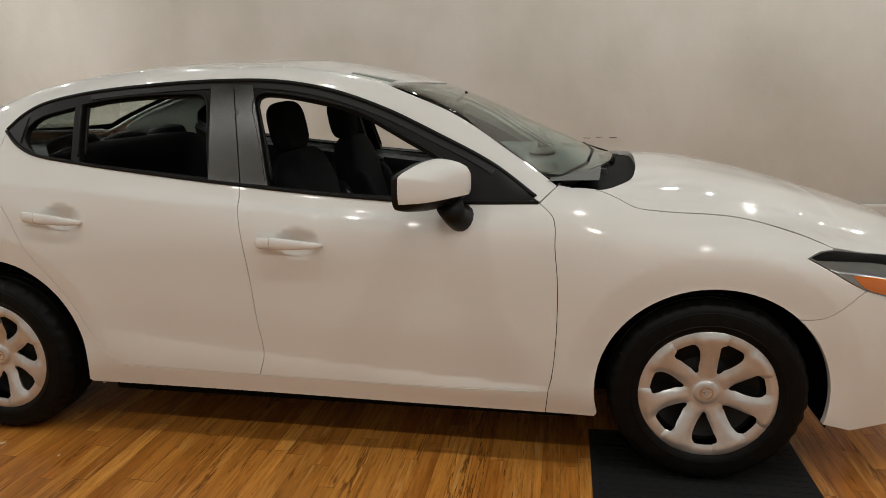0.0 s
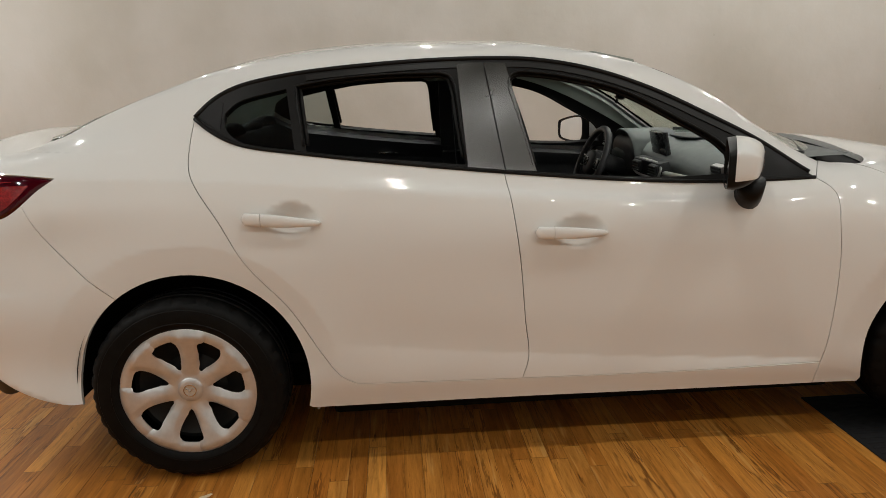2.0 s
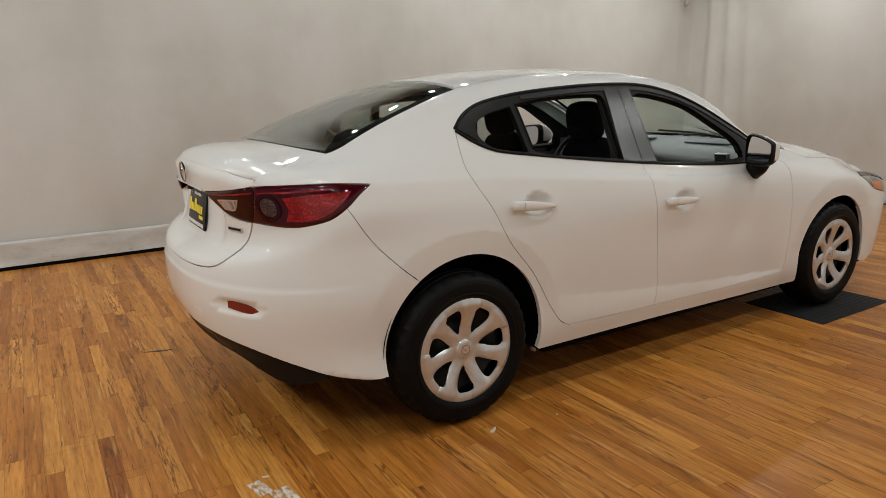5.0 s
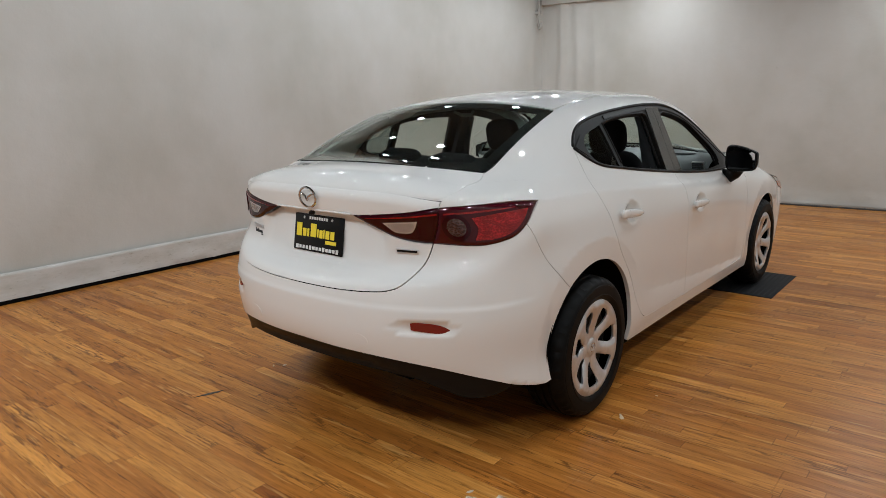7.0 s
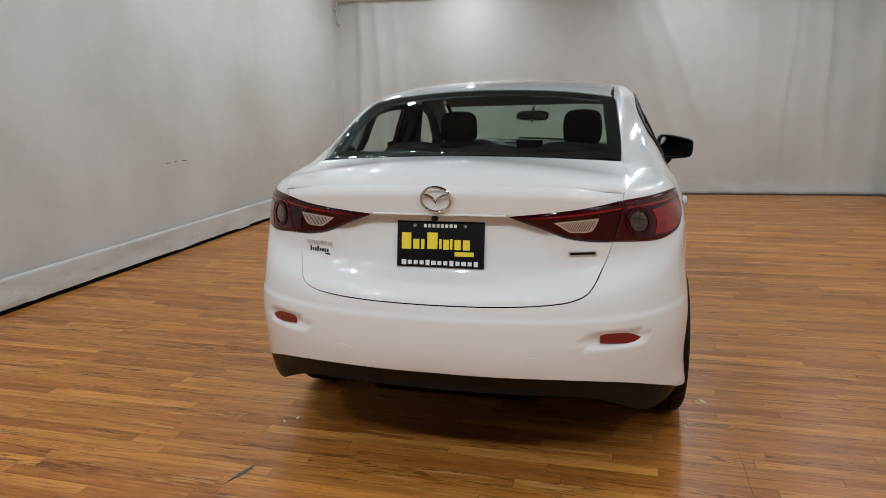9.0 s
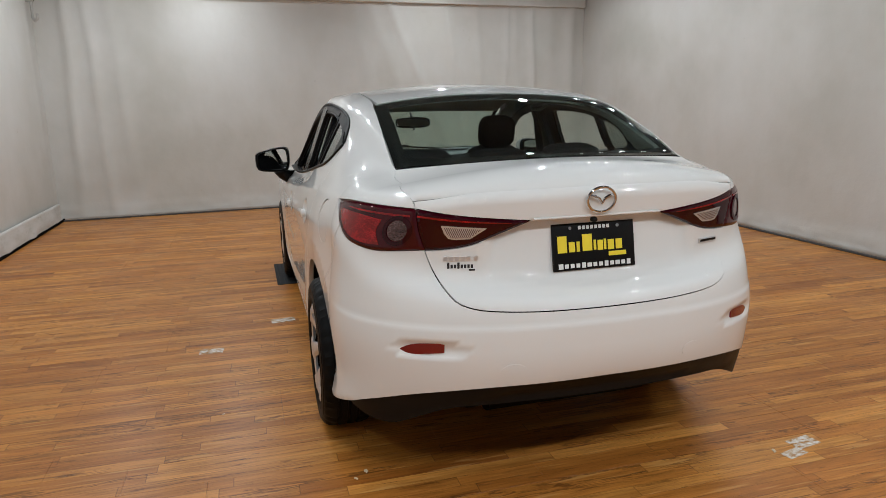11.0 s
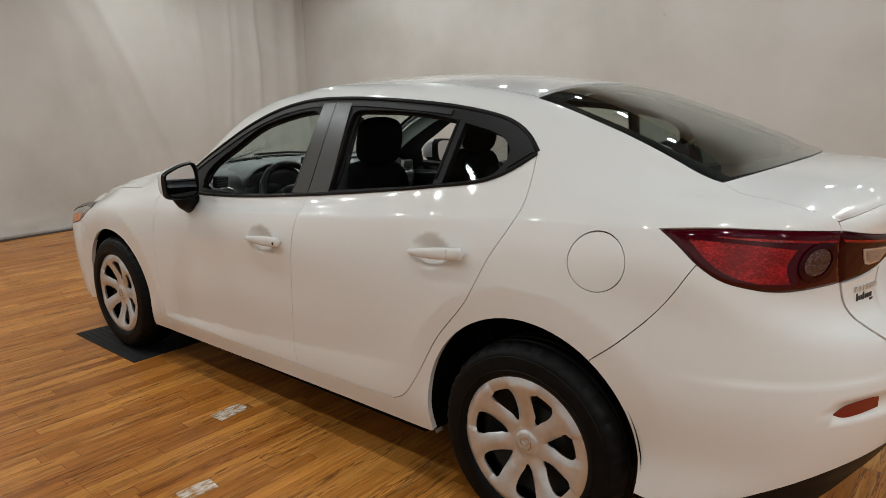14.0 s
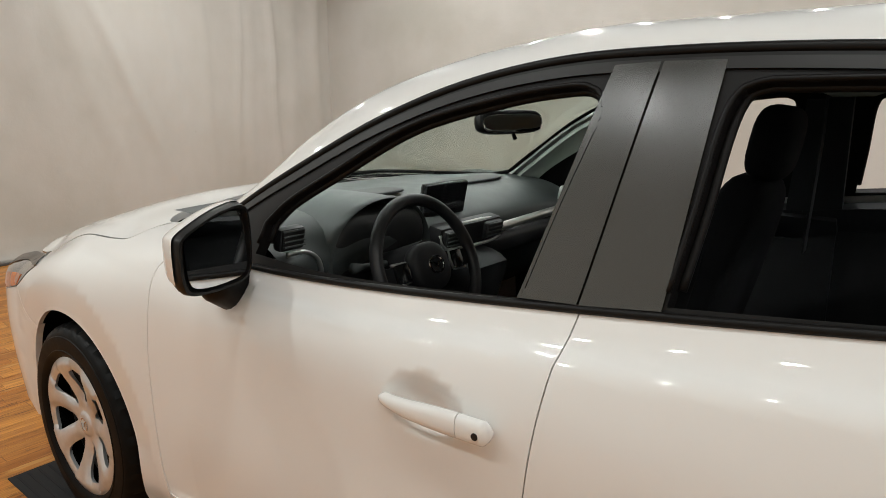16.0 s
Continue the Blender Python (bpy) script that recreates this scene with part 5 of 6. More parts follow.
part("underbody", joined(block((3.5, 1.16, .10), (1.35, 0, .235), .02), block((1.80, 1.60, .10), (1.36, 0, .225), .02), block((.36, .9, .16), (-.50, 0, .36), .04), block((.50, 1.30, .12), (-.02, 0, .25), .03), rod((-.60, -.32, .31), (-.60, .32, .31), .07)), DARK, car, "dark underbody")
part("axle", joined(rod((0, -.7, .30), (0, .7, .30), .035), rod((2.7, -.7, .32), (2.7, .7, .32), .03)), DARK, car, "dark axle")
for sgn in (-1, 1):
    part("sill_flap", block((.010, .03, .03), (.412, sgn * .79, .214), .003, (0, 12, 0)), PIPE_PAINT, car, "small flap below the sill")

# ---- door mirrors ----
def rounded(poly, cut=.22, times=3):
    """A closed polygon with its corners cut round."""
    p = np.array(poly, float)
    for _ in range(times):
        q = np.roll(p, -1, 0)
        p = np.stack([p + (q - p) * cut, q + (p - q) * cut], 1).reshape(-1, 2)
    return p


# outline of the mirror's rear face: along it from the car outwards, and height
FACE_EDGE = rounded([(-.01, .968), (-.015, 1.06), (.03, 1.092), (.16, 1.102), (.55, 1.094), (1.0, 1.069), (1.03, 1.05), (1.025, .985), (.95, .957), (.55, .944), (.10, .942)])
FACE_MID = np.array([.46, 1.028])


def mirror_ring(bm, flip, depth, size, grow=0.0, tall=1.0):
    """One section of the mirror's shell, depth ahead of its rear face."""
    out = []
    for s, z in FACE_EDGE:
        d = np.array([s, z]) - FACE_MID
        s2, z2 = FACE_MID + d * size * [1, tall] + d * grow / .1
        out.append(bm.verts.new((1.785 - .090 * s2 + depth * (1 - .25 * s2), flip * (.838 + .205 * s2 - .10 * depth), z2)))
    return out


def lofted(bm, rows, close_first=False, close_last=True):
    n = len(rows[0])
    for p, q in zip(rows, rows[1:]):
        for i in range(n):
            bm.faces.new((p[i], p[(i + 1) % n], q[(i + 1) % n], q[i]))
    if close_last:
        bm.faces.new(rows[-1])
    if close_first:
        bm.faces.new(rows[0][::-1])
    bmesh.ops.recalc_face_normals(bm, faces=bm.faces[:])


SECTIONS = [(.0, .985, 1), (.006, 1.0, 1), (.025, 1.02, 1.0), (.05, 1.01, 1.0), (.078, .985, .96), (.103, .95, .89), (.124, .88, .80), (.138, .76, .70), (.146, .56, .56)]
for flip in (-1, 1):
    stem = tube([(1.885, flip * .770, .905), (1.88, flip * .80, .897), (1.872, flip * .84, .898), (1.86, flip * .875, .920), (1.848, flip * .895, .955)], [.040, .044, .043, .040, .046], 16)
    foot = part("door_mirror", stem, BLACK_TRIM, car, "door mirror with a white cap and black foot")
    bm = bmesh.new()
    lofted(bm, [mirror_ring(bm, flip, .018, .80), mirror_ring(bm, flip, .014, .88), mirror_ring(bm, flip, -.001, .93)] + [mirror_ring(bm, flip, d if d < .04 else .04 + (d - .04) * .93, k, 0, t) for d, k, t in SECTIONS], True)
    part("housing", bm, BLACK_TRIM, foot, "black mirror housing")
    bm = bmesh.new()
    lofted(bm, [mirror_ring(bm, flip, d, k, .0028, t) for d, k, t in [(.032, 1.02, 1.0), (.036, 1.022, 1.0)] + SECTIONS[3:]])
    bmesh.ops.bisect_plane(bm, geom=bm.verts[:] + bm.edges[:] + bm.faces[:], plane_co=(1.80, 0, .983), plane_no=(.02, 0, -1), clear_outer=True)
    part("cap", bm, PAINT, foot, "white mirror cap")
    bm = bmesh.new()
    lofted(bm, [mirror_ring(bm, flip, .010, .845), mirror_ring(bm, flip, .007, .85)], True)
    for v in bm.verts:
        v.co.x += .07 * (v.co.z - 1.028)
    part("mirror", bm, MIRROR, foot, "mirror glass")

# ---- rear details ----
def on_tail(y, z, out=0.0):
    """A place on the rear face and how far it is turned."""
    s = np.linspace(0, .6, 121)
    q = rear(s, np.full(121, z))
    sv = float(np.interp(abs(y), q[:, 1], s)) * (1 if y >= 0 else -1)
    a, b, c = (rear(np.array([sv + d]), np.array([z]))[0] for d in (-.004, .004, 0))
    t = Vector(b - a).normalized()
    up = Vector(rear(np.array([sv]), np.array([z + .004]))[0] - rear(np.array([sv]), np.array([z - .004]))[0]).normalized()
    n = up.cross(t).normalized() if up.cross(t).x < 0 else t.cross(up).normalized()
    m = Matrix((t * -1, up, n)).transposed().to_4x4()
    m.translation = Vector(c) + n * out
    return m


def tail_box(name, y, z, w, h, deep, mat, parent, label, out=0.0, bevel=.001):
    bm = block((w, h, deep), (0, 0, 0), bevel)
    bm.transform(on_tail(y, z, out))
    return part(name, bm, mat, parent, label, smooth=False)


em = on_tail(0, 1.043, .004)
oval = [(.050 * math.cos(a), .041 * math.sin(a), .006) for a in np.linspace(0, 2 * math.pi, 40, endpoint=False)]
wing = [(-.044, .016, .006), (-.026, .013, .008), (-.010, .004, .009), (0, -.012, .009), (.010, .004, .009), (.026, .013, .008), (.044, .016, .006)]
bm = joined(tube(oval, .0048, 10, True), tube(wing, [.0025, .0048, .0052, .0048, .0052, .0048, .0025], 10))
bm.transform(em)
part("badge", bm, CHROME, boot, "chrome oval badge")
plate_m = Matrix.Translation((-.8155, 0, .8815)) @ pose(0, 0, 0, 0, 0, 0) @ Matrix(((0, 0, -1, 0), (-1, 0, 0, 0), (0, 1, 0, 0), (0, 0, 0, 1))) @ pose(0, 0, 0, -9.5, 0, 0)


def plate_part(name, w, h, x, y, deep, mat, label, at=.006, bevel=.002, lean=0.0):
    bm = block((w, h, deep), (x, y, at), bevel, (0, 0, lean))
    bm.transform(plate_m)
    return part(name, bm, mat, plate, label, smooth=False)


plate = part("plate", block((.305, .157, .008), (0, 0, 0), .003), PLATE, boot, "black dealer plate with yellow and white print")
plate.data.transform(plate_m)
for x, w in zip((-.052, -.037, -.022, -.007, .008, .023, .038, .053), (.010,) * 8):
    plate_part("bar", w, .012, x, .063, .002, WHITE_PRINT, "white print bar", bevel=.0005)
for x, w, h, y in ((-.118, .034, .056, -.002), (-.083, .022, .034, -.012), (-.060, .012, .034, -.012), (-.026, .036, .056, 0), (.002, .009, .034, -.010), (.022, .020, .034, -.012), (.040, .009, .036, -.010), (.062, .023, .034, -.012), (.092, .024, .034, -.012)):
    plate_part("bar", w, h, x, y + .012, .002, YELLOW, "yellow print bar", bevel=.003)
plate_part("bar", .066, .015, .085, -.031, .002, YELLOW, "yellow print bar", bevel=.002)
for k in range(13):
    plate_part("bar", .014 if k % 5 else .017, .018 if k % 4 == 0 else .014, -.126 + k * .021, -.063, .002, WHITE_PRINT, "white print bar", bevel=.001)
for x in (-.088, .088):
    bm = rod((x, .063, .003), (x, .063, .008), .006, 12)
    bm.transform(plate_m)
    part("screw", bm, CHROME, plate, "small screw")
tail_box("grip", 0, .989, .46, .006, .008, PAINT, boot, "white grip moulding above the plate", -.001, .0025)
bm = blob((.026, .022, .018), (-.834, .012, .974), (.8, .8))
part("camera_eye", bm, BLACK_TRIM, boot, "small black camera eye below the grip")
for k in range(6):
    tail_box("letter_bar", .505 - k * .0175 - (.006 if k == 5 else 0), .868, .013, .015, .004, SILVER, boot, "silver letter bar", .003)
for k in range(8):
    tail_box("letter_bar", .498 - k * .0105, .841 + (.003 if k in (0, 3) else 0), .0075, .020 if k in (0, 3) else .012, .0012, BLACK_PRINT_AND_SHADE, boot, "black print bar", .001, .0003)
tail_box("letter_bar", .425, .829, .02, .006, .0012, BLACK_PRINT_AND_SHADE, boot, "black print bar", .001, .0003)
tail_box("name_badge", -.472, .861, .094, .016, .005, SILVER, boot, "silver name badge", .003)
tail_box("letter_bar", -.472, .861, .084, .008, .005, BLACK_TRIM, boot, "dark badge inlay", .0045, .0005)

# ---- cabin ----
skin("headliner", shrink(ROOF, .03), top, LINER, car, "light grey headliner", step=(.06, .06), lift=-.035, depth=.01, two_sided=True)
LINING = ring(SCREEN_SIDE, ROOF_SIDE, soft([(.17, 1.366), (-.111, 1.275), (-.26, 1.21), (-.33, 1.165)]), soft([(-.33, 1.165), (-.25, 1.07), (.06, 1.02)]), soft([(.06, 1.02), (.09, 1.19)]), WINDOW_TOP[3:])
for flip in (-1, 1):
    skin("pillar_lining", shrink(LINING, .004), side, LINER, car, "light grey pillar lining", flip=flip, lift=-.03, depth=.015, step=(.03, .02), two_sided=True)
    skin("pillar_lining", ring(soft([(.95, 1.33), (1.07, 1.33)]), soft([(1.07, 1.33), (1.13, .95)]), soft([(1.13, .95), (.97, .95)]), soft([(.97, .95), (.95, 1.33)])), side, PLASTIC, car, "dark grey middle pillar lining", flip=flip, lift=-.05, depth=.03, step=(.04, .04), two_sided=True)
    skin("pillar_foot", ring(soft([(.98, .98), (1.20, .98)]), soft([(1.20, .98), (1.24, .36)]), soft([(1.24, .36), (.98, .36)]), soft([(.98, .36), (.98, .98)])), side, PLASTIC, car, "black lower pillar lining", flip=flip, lift=-.085, depth=.02, step=(.05, .05), two_sided=True)
part("cabin_floor", joined(block((2.6, 1.45, .04), (1.15, 0, .36), .01), block((.04, 1.40, .62), (2.32, 0, .66), .01)), DARK, car, "dark cabin floor and bulkhead")
part("parcel_shelf", block((.60, 1.06, .04), (-.16, 0, 1.05), .015, (0, 3, 0)), PLASTIC, car, "dark parcel shelf")

# dashboard: a padded form that runs across the cabin
prof = soft([(2.36, 1.012), (2.2, 1.008), (2.02, .985), (1.94, .952), (1.90, .915), (1.90, .86), (1.93, .78), (2.02, .66), (2.2, .55)], .02)
bm, rows = bmesh.new(), []
ys = np.linspace(-.70, .70, 57)
for y in ys:
    hump = math.exp(-((y - .37) / .19) ** 4)
    crown = .012 * (1 - (y / .7) ** 2)
    row = []
    for x, z in prof:
        k = max(0.0, min(1.0, (2.2 - x) / .25)) * max(0.0, min(1.0, (z - .80) / .16))
        row.append(bm.verts.new((x - .05 * hump * k - .06 * (y / .7) ** 2 * .5, y, z + crown + .028 * hump * k)))
    rows.append(row)
for p, q in zip(rows, rows[1:]):
    for i in range(len(p) - 1):
        bm.faces.new((p[i], p[i + 1], q[i + 1], q[i]))
dash = part("dashboard", bm, DASH, car, "dark grey padded dashboard", sharp=60)
# hooded instrument hollow: an arch that stands out of the dashboard; a solid black form gives the shade inside
hood = [(.37 + .192 * math.cos(a), .868 + .185 * math.sin(a) ** .8) for a in np.linspace(math.pi, 0, 25)]
bm, rows = bmesh.new(), []
for x, k in ((2.02, .80), (1.90, .90), (1.858, .955), (1.846, .985), (1.850, 1.0), (1.872, 1.03), (1.95, 1.05), (2.08, 1.0)):
    rows.append([bm.verts.new((x + .012 * abs(y - .37) / .19, .37 + (y - .37) * k, .80 + (z - .80) * (k if x > 1.95 and k > .9 else min(k, 1.0)))) for y, z in hood])
for p, q in zip(rows, rows[1:]):
    for i in range(len(p) - 1):
        bm.faces.new((p[i], p[i + 1], q[i + 1], q[i]))
bmesh.ops.recalc_face_normals(bm, faces=bm.faces[:])
part("instrument_hood", bm, DASH, dash, "grey hood over the instruments", sharp=60)
part("instrument_shade", blob((.11, .350, .25), (1.918, .37, .905), (.30, .65), (0, -10, 0)), BLACK_PRINT_AND_SHADE, dash, "solid black form that stands in for the shaded instrument hollow")
screen = part("screen", block((.018, .188, .104), (1.918, .045, 1.005), .006, (0, -12, -3)), SCREEN, dash, "dark tablet screen on the dashboard")
part("bezel", block((.012, .194, .110), (1.927, .045, 1.005), .006, (0, -12, -3)), BLACK_TRIM, screen, "black screen back")
part("speaker_grille", blob((.13, .34, .012), (2.13, -.36, 1.012), (.6, .5)), PLASTIC, dash, "dark speaker grille in the dashboard top")
part("speaker_grille", blob((.12, .26, .012), (2.11, .18, 1.022), (.6, .5)), PLASTIC, dash, "dark speaker grille in the dashboard top")
strip = bmesh.new()
rows = []
for y in np.linspace(-.66, -.135, 20):
    k = (y + .135) / -.525
    rows.append([strip.verts.new((1.862 - .015 * k + dx, y, .886 + .022 * k + dz)) for dx, dz in ((0, -.014), (-.006, -.004), (-.004, .010), (.012, .014))])
for p, q in zip(rows, rows[1:]):
    for i in range(3):
        strip.faces.new((p[i], p[i + 1], q[i + 1], q[i]))
part("dash_strip", strip, SATIN_SILVER, dash, "satin silver trim strip", sharp=50)
part("dash_pad", blob((.10, .62, .07), (1.885, -.36, .84), (.3, .6)), PLASTIC, dash, "black dashboard pad")
centre = part("centre_panel", block((.05, .31, .082), (1.872, .0, .898), .010, (0, -12, 0)), PLASTIC, dash, "black centre panel")
frame_line = [(1.846 + .2 * (z - .898), y, z) for y, z in rounded([(-.158, .862), (-.158, .934), (.150, .934), (.150, .862)], .2, 2)]
part("vent_frame", tube(frame_line, .0058, 8, True), SATIN_SILVER, centre, "satin silver frame round the vents")
for k in range(3):
    part("button", rod((1.852, .02 - .045 * k, .815), (1.835, .02 - .045 * k, .812), .019, 20), PLASTIC, dash, "round climate knob")
for y, w, z, x in ((.665, .075, .985, 1.885), (-.64, .085, .955, 1.872), (.095, .095, .898, 1.848), (-.105, .095, .898, 1.848)):
    vent = part("air_vent", block((.03, w, .058), (x, y, z), .012, (0, -12, 0)), SATIN_SILVER if y < -.5 else PLASTIC, dash, "air vent with thin slats")
    # a solid black block gives the shade of the opening
    part("vent_shade", block((.02, w - .012, .046), (x - .009, y, z), .004, (0, -12, 0)), BLACK_PRINT_AND_SHADE, vent, "solid black block that stands in for the shaded vent opening", smooth=False)
    for k in range(4):
        part("vent_slat", block((.018, w - .014, .004), (x - .014, y, z - .018 + .012 * k), .001, (0, 10, 0)), DASH, vent, "thin slat", smooth=False)
arc = [(1.862, y, z) for y, z in soft([(.690, .952), (.640, .950), (.600, .925), (.588, .86), (.590, .80)], .01)]
part("side_trim", tube(arc, .006, 8), SATIN_SILVER, dash, "satin silver edge beside the door")
part("wheel_stalk", tube([(1.79, .44, .895), (1.79, .52, .90), (1.785, .56, .905)], [.008, .009, .014], 10), DASH, dash, "grey stalk with a thick end")
console = part("console", joined(block((1.1, .22, .26), (1.45, 0, .50), .04), block((.25, .22, .34), (1.93, 0, .70), .05, (0, -20, 0))), PLASTIC, car, "dark centre console")
part("gear_lever", joined(rod((1.62, 0, .62), (1.60, 0, .74), .014), blob((.05, .045, .07), (1.598, 0, .765), (.8, .8))), PLASTIC, console, "gear lever")

# steering wheel, its axis tilted up towards the driver
swm = pose(1.70, .375, .888) @ pose(0, 0, 0, 0, -68, 0)
bm = tube([(.177 * math.cos(a), .177 * math.sin(a), 0) for a in np.linspace(0, 2 * math.pi, 56, endpoint=False)], .0165, 12, True)
bm.transform(swm)
steer = part("steering_wheel", bm, material("wheel_leather", (.03, .03, .031), .42), car, "black leather steering wheel")
bm = blob((.128, .138, .06), (0, 0, -.005), (.85, .6))
bm.transform(swm)
part("airbag_cover", bm, PLASTIC, steer, "dark airbag cover")
for a, w in ((90, .045), (-90, .045), (180, .035)):
    bm = block((.125, w, .018), (.115 * math.cos(radians(a)), .115 * math.sin(radians(a)), -.012), .006, (0, 0, a))
    bm.transform(swm)
    spoke = part("spoke", bm, PLASTIC, steer, "dark spoke")
    if a != 180:
        bm = block((.045, .05, .010), (.105 * math.cos(radians(a)), .105 * math.sin(radians(a)), .004), .004, (0, 0, a))
        bm.transform(swm)
        part("button_pad", bm, SCREEN, spoke, "glossy button pad")
        bm = tube([(q[0] * math.cos(radians(a)) - q[1] * math.sin(radians(a)), q[0] * math.sin(radians(a)) + q[1] * math.cos(radians(a)), .004) for q in ((.135, .026), (.085, .024), (.080, 0), (.085, -.024), (.135, -.026))], .004, 8)
        bm.transform(swm)
        part("spoke_trim", bm, SATIN_SILVER, spoke, "satin silver spoke edge")
bm = joined(tube([(.021 * math.cos(a), .026 * math.sin(a), .027) for a in np.linspace(0, 2 * math.pi, 28, endpoint=False)], .003, 6, True), tube([(.010, -.022, .027), (.004, -.008, .028), (-.006, 0, .028), (.004, .008, .028), (.010, .022, .027)], .003, 6))
bm.transform(swm)
part("badge", bm, CHROME, steer, "chrome oval badge")
column = rod((1.71, .37, .91), (2.0, .37, .80), .045)
part("column", column, PLASTIC, steer, "dark steering column")

rv = part("inner_mirror", blob((.045, .235, .068), (1.715, 0, 1.238), (.5, .55), (0, 8, -17)), BLACK_TRIM, car, "inner mirror hung from the windscreen")
part("mirror", blob((.006, .215, .052), (1.694, .007, 1.236), (.45, .5), (0, 8, -17)), MIRROR, rv, "mirror glass")
part("arm", tube([(1.72, 0, 1.255), (1.76, 0, 1.285), (1.785, 0, 1.305)], .008, 8), BLACK_TRIM, rv, "black mirror arm")
part("tab", tube([(1.70, 0, 1.205), (1.692, 0, 1.19)], .006, 8), BLACK_TRIM, rv, "small tilt tab")
for y in (.36, -.36):
    part("sun_visor", block((.16, .34, .018), (1.50, y, 1.365), .006, (0, 12, 0)), LINER, car, "light grey sun visor folded up")


def seat(x, y):
    base = part("front_seat", blob((.52, .52, .17), (x + .24, y, .56), (.42, .55), (0, -8, 0)), CLOTH, car, "black cloth front seat")
    back = blob((.14, .49, .64), (x - .03, y, .785), (.42, .45), (0, -15, 0))
    for v in back.verts:
        k = max(0.0, (v.co.z - .84) / .22)
        v.co.y = y + (v.co.y - y) * (1 - .22 * min(k, 1.0))
    part("backrest", back, CLOTH, base, "black cloth backrest")
    for s in (-1, 1):
        part("bolster", blob((.13, .09, .40), (x + .03, y + s * .195, .74), (.7, .6), (0, -17, 0)), CLOTH, base, "side bolster")
        part("post", rod((x - .125, y + s * .055, 1.04), (x - .135, y + s * .055, 1.11), .005, 8), CHROME, base, "steel headrest post")
    part("headrest", blob((.115, .225, .205), (x - .145, y, 1.183), (.62, .60), (0, -10, 0)), CLOTH, base, "black cloth headrest")


seat(1.225, .37)
seat(1.235, -.37)
bench = part("rear_seat", blob((.52, 1.25, .20), (.52, 0, .55), (.25, .5), (0, -6, 0)), CLOTH, car, "black cloth rear bench seat")
part("backrest", blob((.16, 1.26, .60), (.20, 0, .83), (.25, .35), (0, -22, 0)), CLOTH, bench, "black cloth rear backrest")
for y, h in ((.36, .12), (-.36, .12), (0, .10)):
    part("headrest", blob((.12, .27, h), (.085, y, 1.075 + h / 5), (.6, .6), (0, -14, 0)), CLOTH, bench, "black cloth rear headrest")
for flip in (-1, 1):
    part("grab_handle", tube([(1.05, flip * .585, 1.335), (1.0, flip * .565, 1.315), (.9, flip * .565, 1.315), (.85, flip * .585, 1.335)], .009, 8), LINER, car, "light grey grab handle")
    part("seat_belt", block((.006, .045, .50), (1.03, flip * .63, 1.08), .001, (flip * 8, -4, 0)), PLASTIC, car, "dark seat belt")
    part("inner_handle", tube([(1.55, flip * .755, .88), (1.60, flip * .745, .885), (1.66, flip * .755, .88)], .008, 8), CHROME, car, "bright inner door handle")
    part("inner_handle", tube([(.62, flip * .755, .93), (.67, flip * .745, .935), (.73, flip * .755, .93)], .008, 8), CHROME, car, "bright inner door handle")

# wipers
for pts in ([(2.30, -.36, 1.03), (2.20, -.60, 1.01), (2.14, -.64, 1.02)], [(2.30, -.36, 1.03), (2.33, -.1, 1.055), (2.30, .18, 1.062)], [(2.40, .10, 1.03), (2.31, .36, 1.04), (2.20, .56, 1.035)]):
    part("wiper", tube(pts, .008, 8), BLACK_TRIM, car, "black windscreen wiper")

# ---- mats and marks on the floor ----
for x, y, w, d, turn in ((1.51, .955, .15, .085, 4), (1.06, 1.38, .13, .075, -6), (-.82, -.96, .12, .07, 8), (-.88, -.86, .10, .05, 12)):
    tape = thing("tape_strip", "worn clear tape strip stuck to the floor", "tape", pose(x, y, 0, 0, 0, turn), "tape strips on the floor")
    part("film", block((d, w, .0012), (0, 0, .0012), .0004), TAPE, tape, smooth=False)



def scrap(name, label, category, x, y, length, width, turn, mat, seed):
    """A small torn flake that lies on the floor."""
    r = random.Random(seed)
    bm = bmesh.new()
    rim = []
    for i in range(14):
        a = 2 * math.pi * i / 14
        k = .75 + .5 * r.random()
        rim.append((length / 2 * math.cos(a) * k, width / 2 * math.sin(a) * k))
    low, high = [bm.verts.new((p, q, .0006)) for p, q in rim], [bm.verts.new((p * .9, q * .9, .0022 + .0015 * r.random())) for p, q in rim]
    for i in range(14):
        bm.faces.new((low[i], low[(i + 1) % 14], high[(i + 1) % 14], high[i]))
    bm.faces.new(high)
    flake = thing(name, label, category, pose(x, y, 0, 0, 0, turn))
    part("flake", bm, mat, flake, smooth=False)


scrap("wood_splinter", "dark splintered gouge flake on the wood floor", "splinter", -.95, .757, .135, .018, -19, DARK_RAIL, 1)
scrap("wood_chip", "pale chip of laminate lying on the floor", "chip", .045, -.985, .050, .018, 35, CHIP, 2)
for k, (x, y, size) in enumerate(((-.49, .755, .028), (-.53, .80, .02), (.35, -1.026, .012), (.19, 1.29, .013), (-.84, -.80, .03))):
    scrap("paper_scrap", "small whitish scrap on the wood floor", "scrap", x, y, size, size * .5, 40 * k, CHIP, 3 + k)

for x, y in ((2.70, -.80), (2.80, .70)):
    mat_thing = thing("floor_mat", "black rubber mat under a front wheel", "mat", pose(x, y, 0), "mats under the front wheels")
    part("sheet", block((.74, .50, .004), (0, 0, .0025), .0015), MAT_RUBBER, mat_thing)
    for k in range(14):
        part("rib", block((.70, .010, .003), (0, -.22 + k * .034, .0048), .001), MAT_RUBBER, mat_thing, smooth=False)


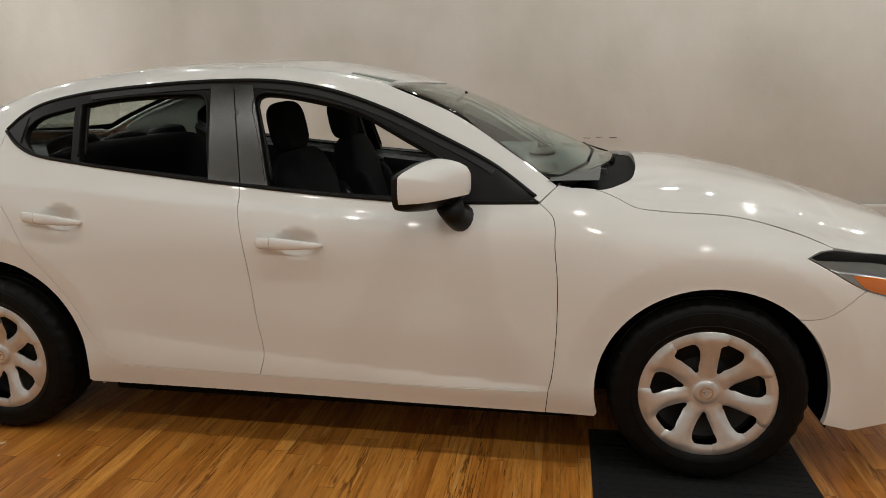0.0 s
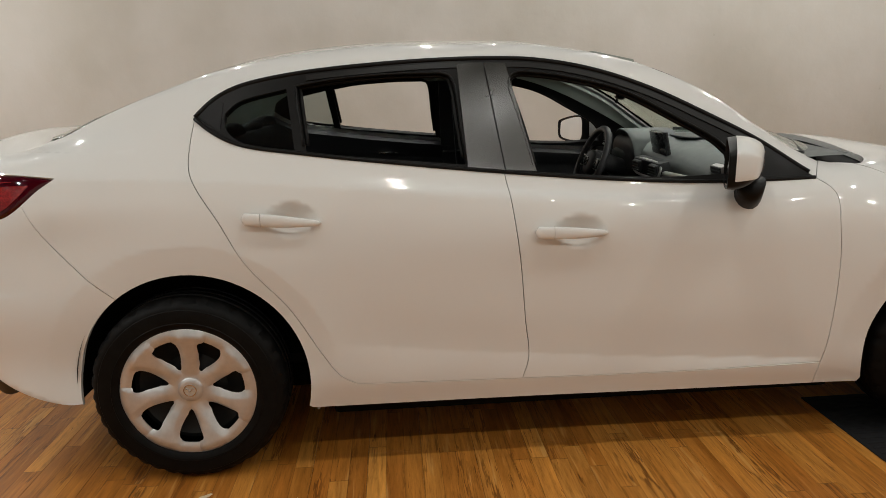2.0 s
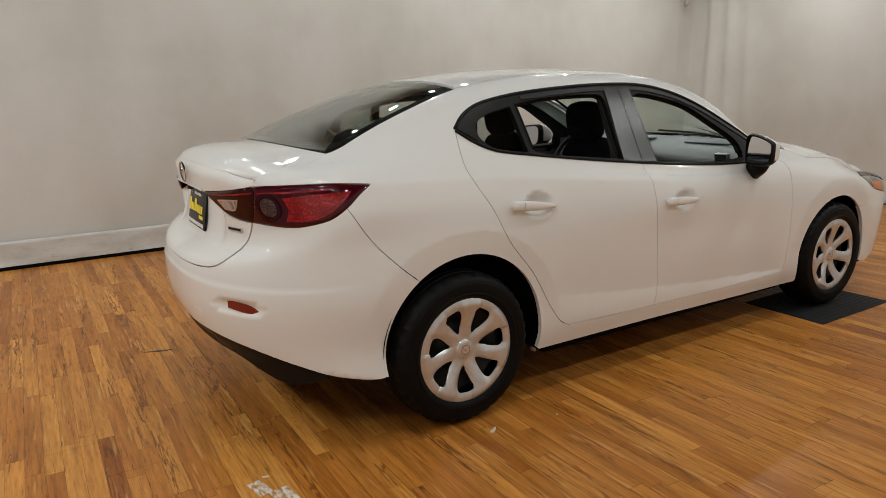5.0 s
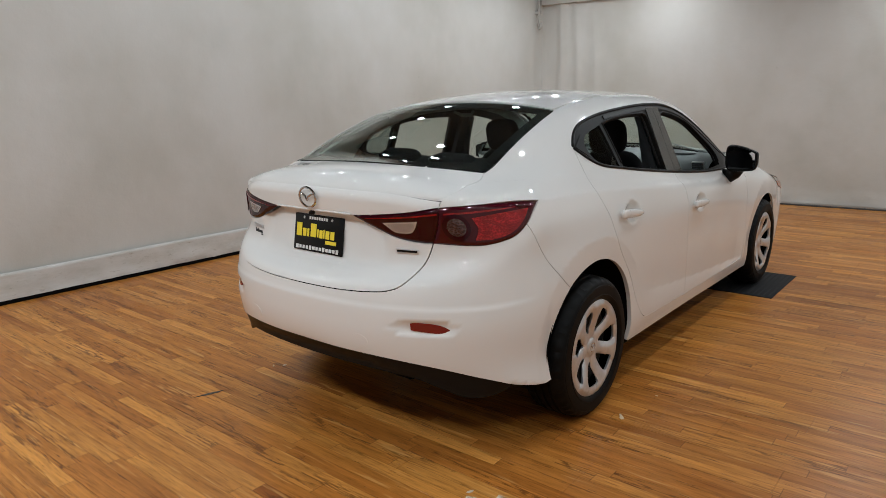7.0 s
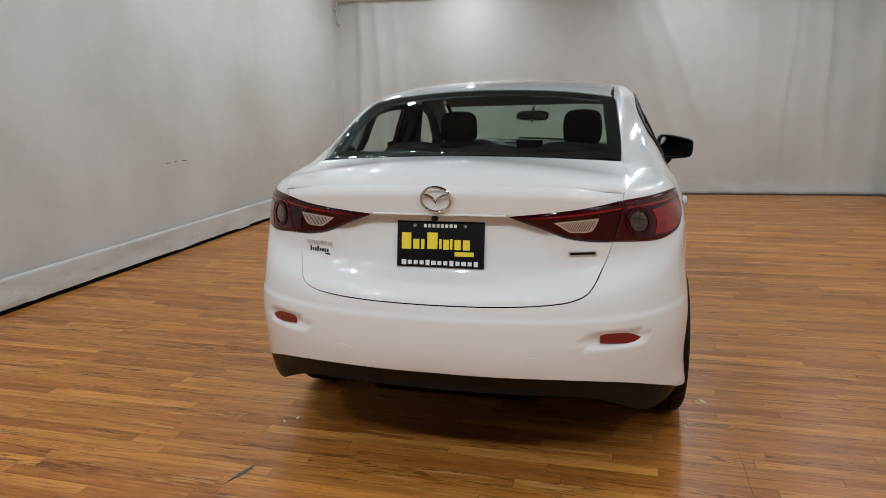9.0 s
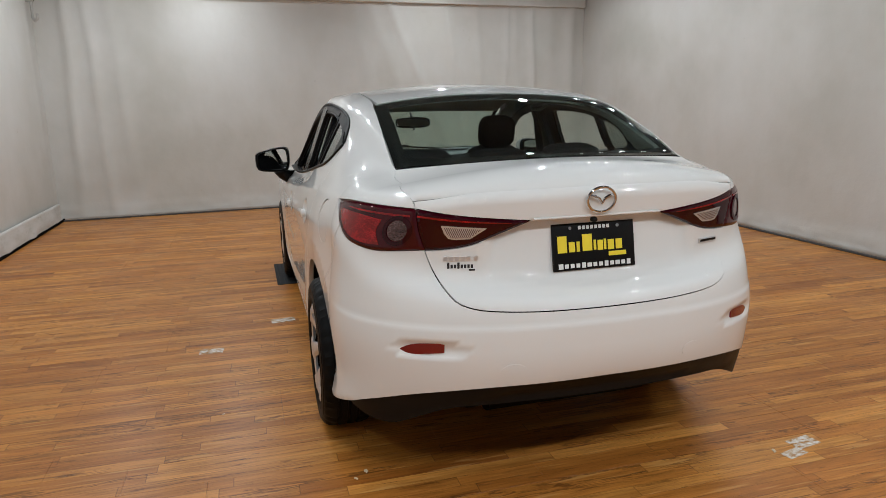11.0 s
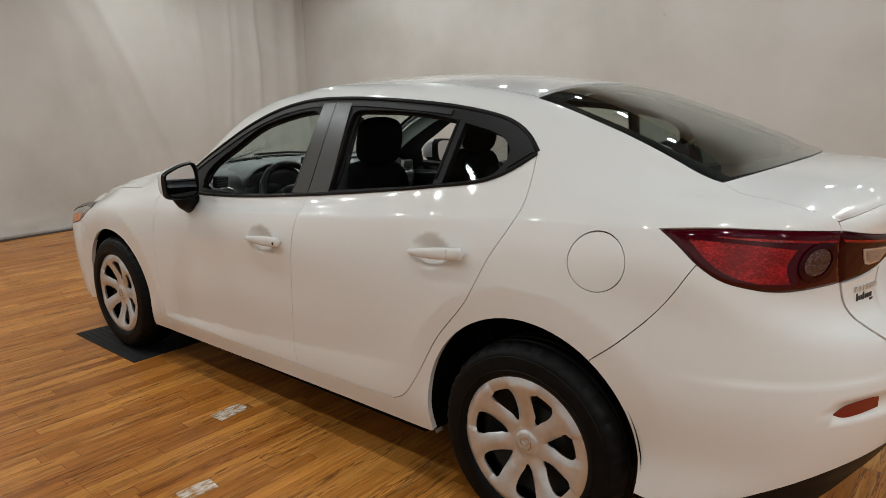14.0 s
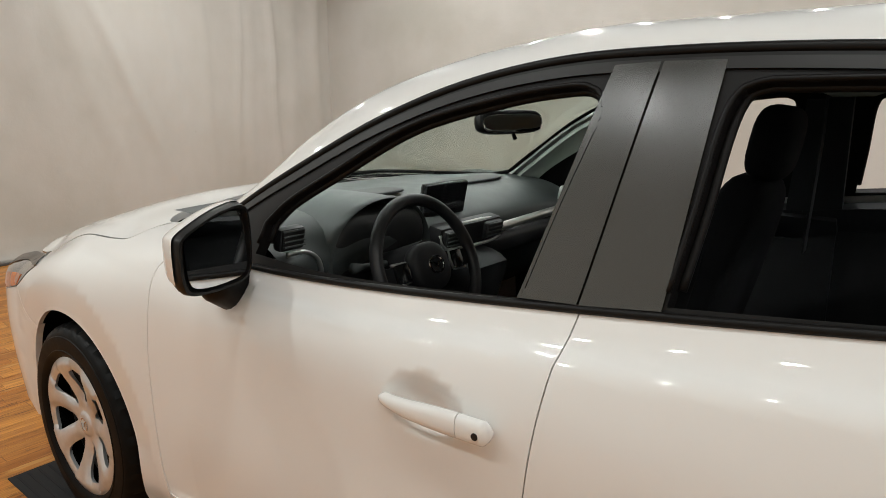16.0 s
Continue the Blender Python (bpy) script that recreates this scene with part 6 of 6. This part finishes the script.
# ---- floor boards ----
def board(length):
    bm = bmesh.new()
    w, h, c = .1896, .012, .0006
    a = [bm.verts.new((sx * (w / 2), sy * (length / 2), -h)) for sx, sy in ((-1, -1), (1, -1), (1, 1), (-1, 1))]
    b = [bm.verts.new((sx * (w / 2), sy * (length / 2), -c)) for sx, sy in ((-1, -1), (1, -1), (1, 1), (-1, 1))]
    t = [bm.verts.new((sx * (w / 2 - c), sy * (length / 2 - c), 0)) for sx, sy in ((-1, -1), (1, -1), (1, 1), (-1, 1))]
    for p, q in ((a, b), (b, t)):
        for i in range(4):
            bm.faces.new((p[i], p[(i + 1) % 4], q[(i + 1) % 4], q[i]))
    bm.faces.new(t)
    mesh = bpy.data.meshes.new("board")
    bm.to_mesh(mesh)
    bm.free()
    mesh.materials.append(WOOD)
    return mesh


rng = random.Random(11)
shared, rest = {}, []
for i in range(int((FORE - BACK) / .19) + 1):
    x = BACK + .095 + .19 * i
    y = RIGHT - .02
    length = 1.2 * (.25 + .25 * rng.randrange(4))
    while y < LEFT:
        length = round(min(length, LEFT + .02 - y), 3)
        if length > .02:
            if -3.3 < x < 3.6 and (abs(y + length / 2) < 3.4):
                if length not in shared:
                    shared[length] = board(length - .0006)
                ob = new("board", shared[length])
                ob.parent = floor
                ob.matrix_basis = pose(x, y + length / 2, 0)
            else:
                rest.append((x, y + length / 2, length - .0006))
        y += length
        length = 1.2
mesh = bpy.data.meshes.new("far_boards")
verts, faces = [], []
for x, y, length in rest:
    k = len(verts)
    for inset, z in ((0, -.012), (0, -.0012), (.0012, 0)):
        verts += [(x + sx * (.09475 - inset), y + sy * (length / 2 - inset), z) for sx, sy in ((-1, -1), (1, -1), (1, 1), (-1, 1))]
    for a in (0, 4):
        faces += [(k + a + i, k + a + (i + 1) % 4, k + a + 4 + (i + 1) % 4, k + a + 4 + i) for i in range(4)]
    faces.append((k + 8, k + 9, k + 10, k + 11))
mesh.from_pydata(verts, [], faces)
tagged(finish("far_boards", mesh, WOOD, floor), kind="stuff")
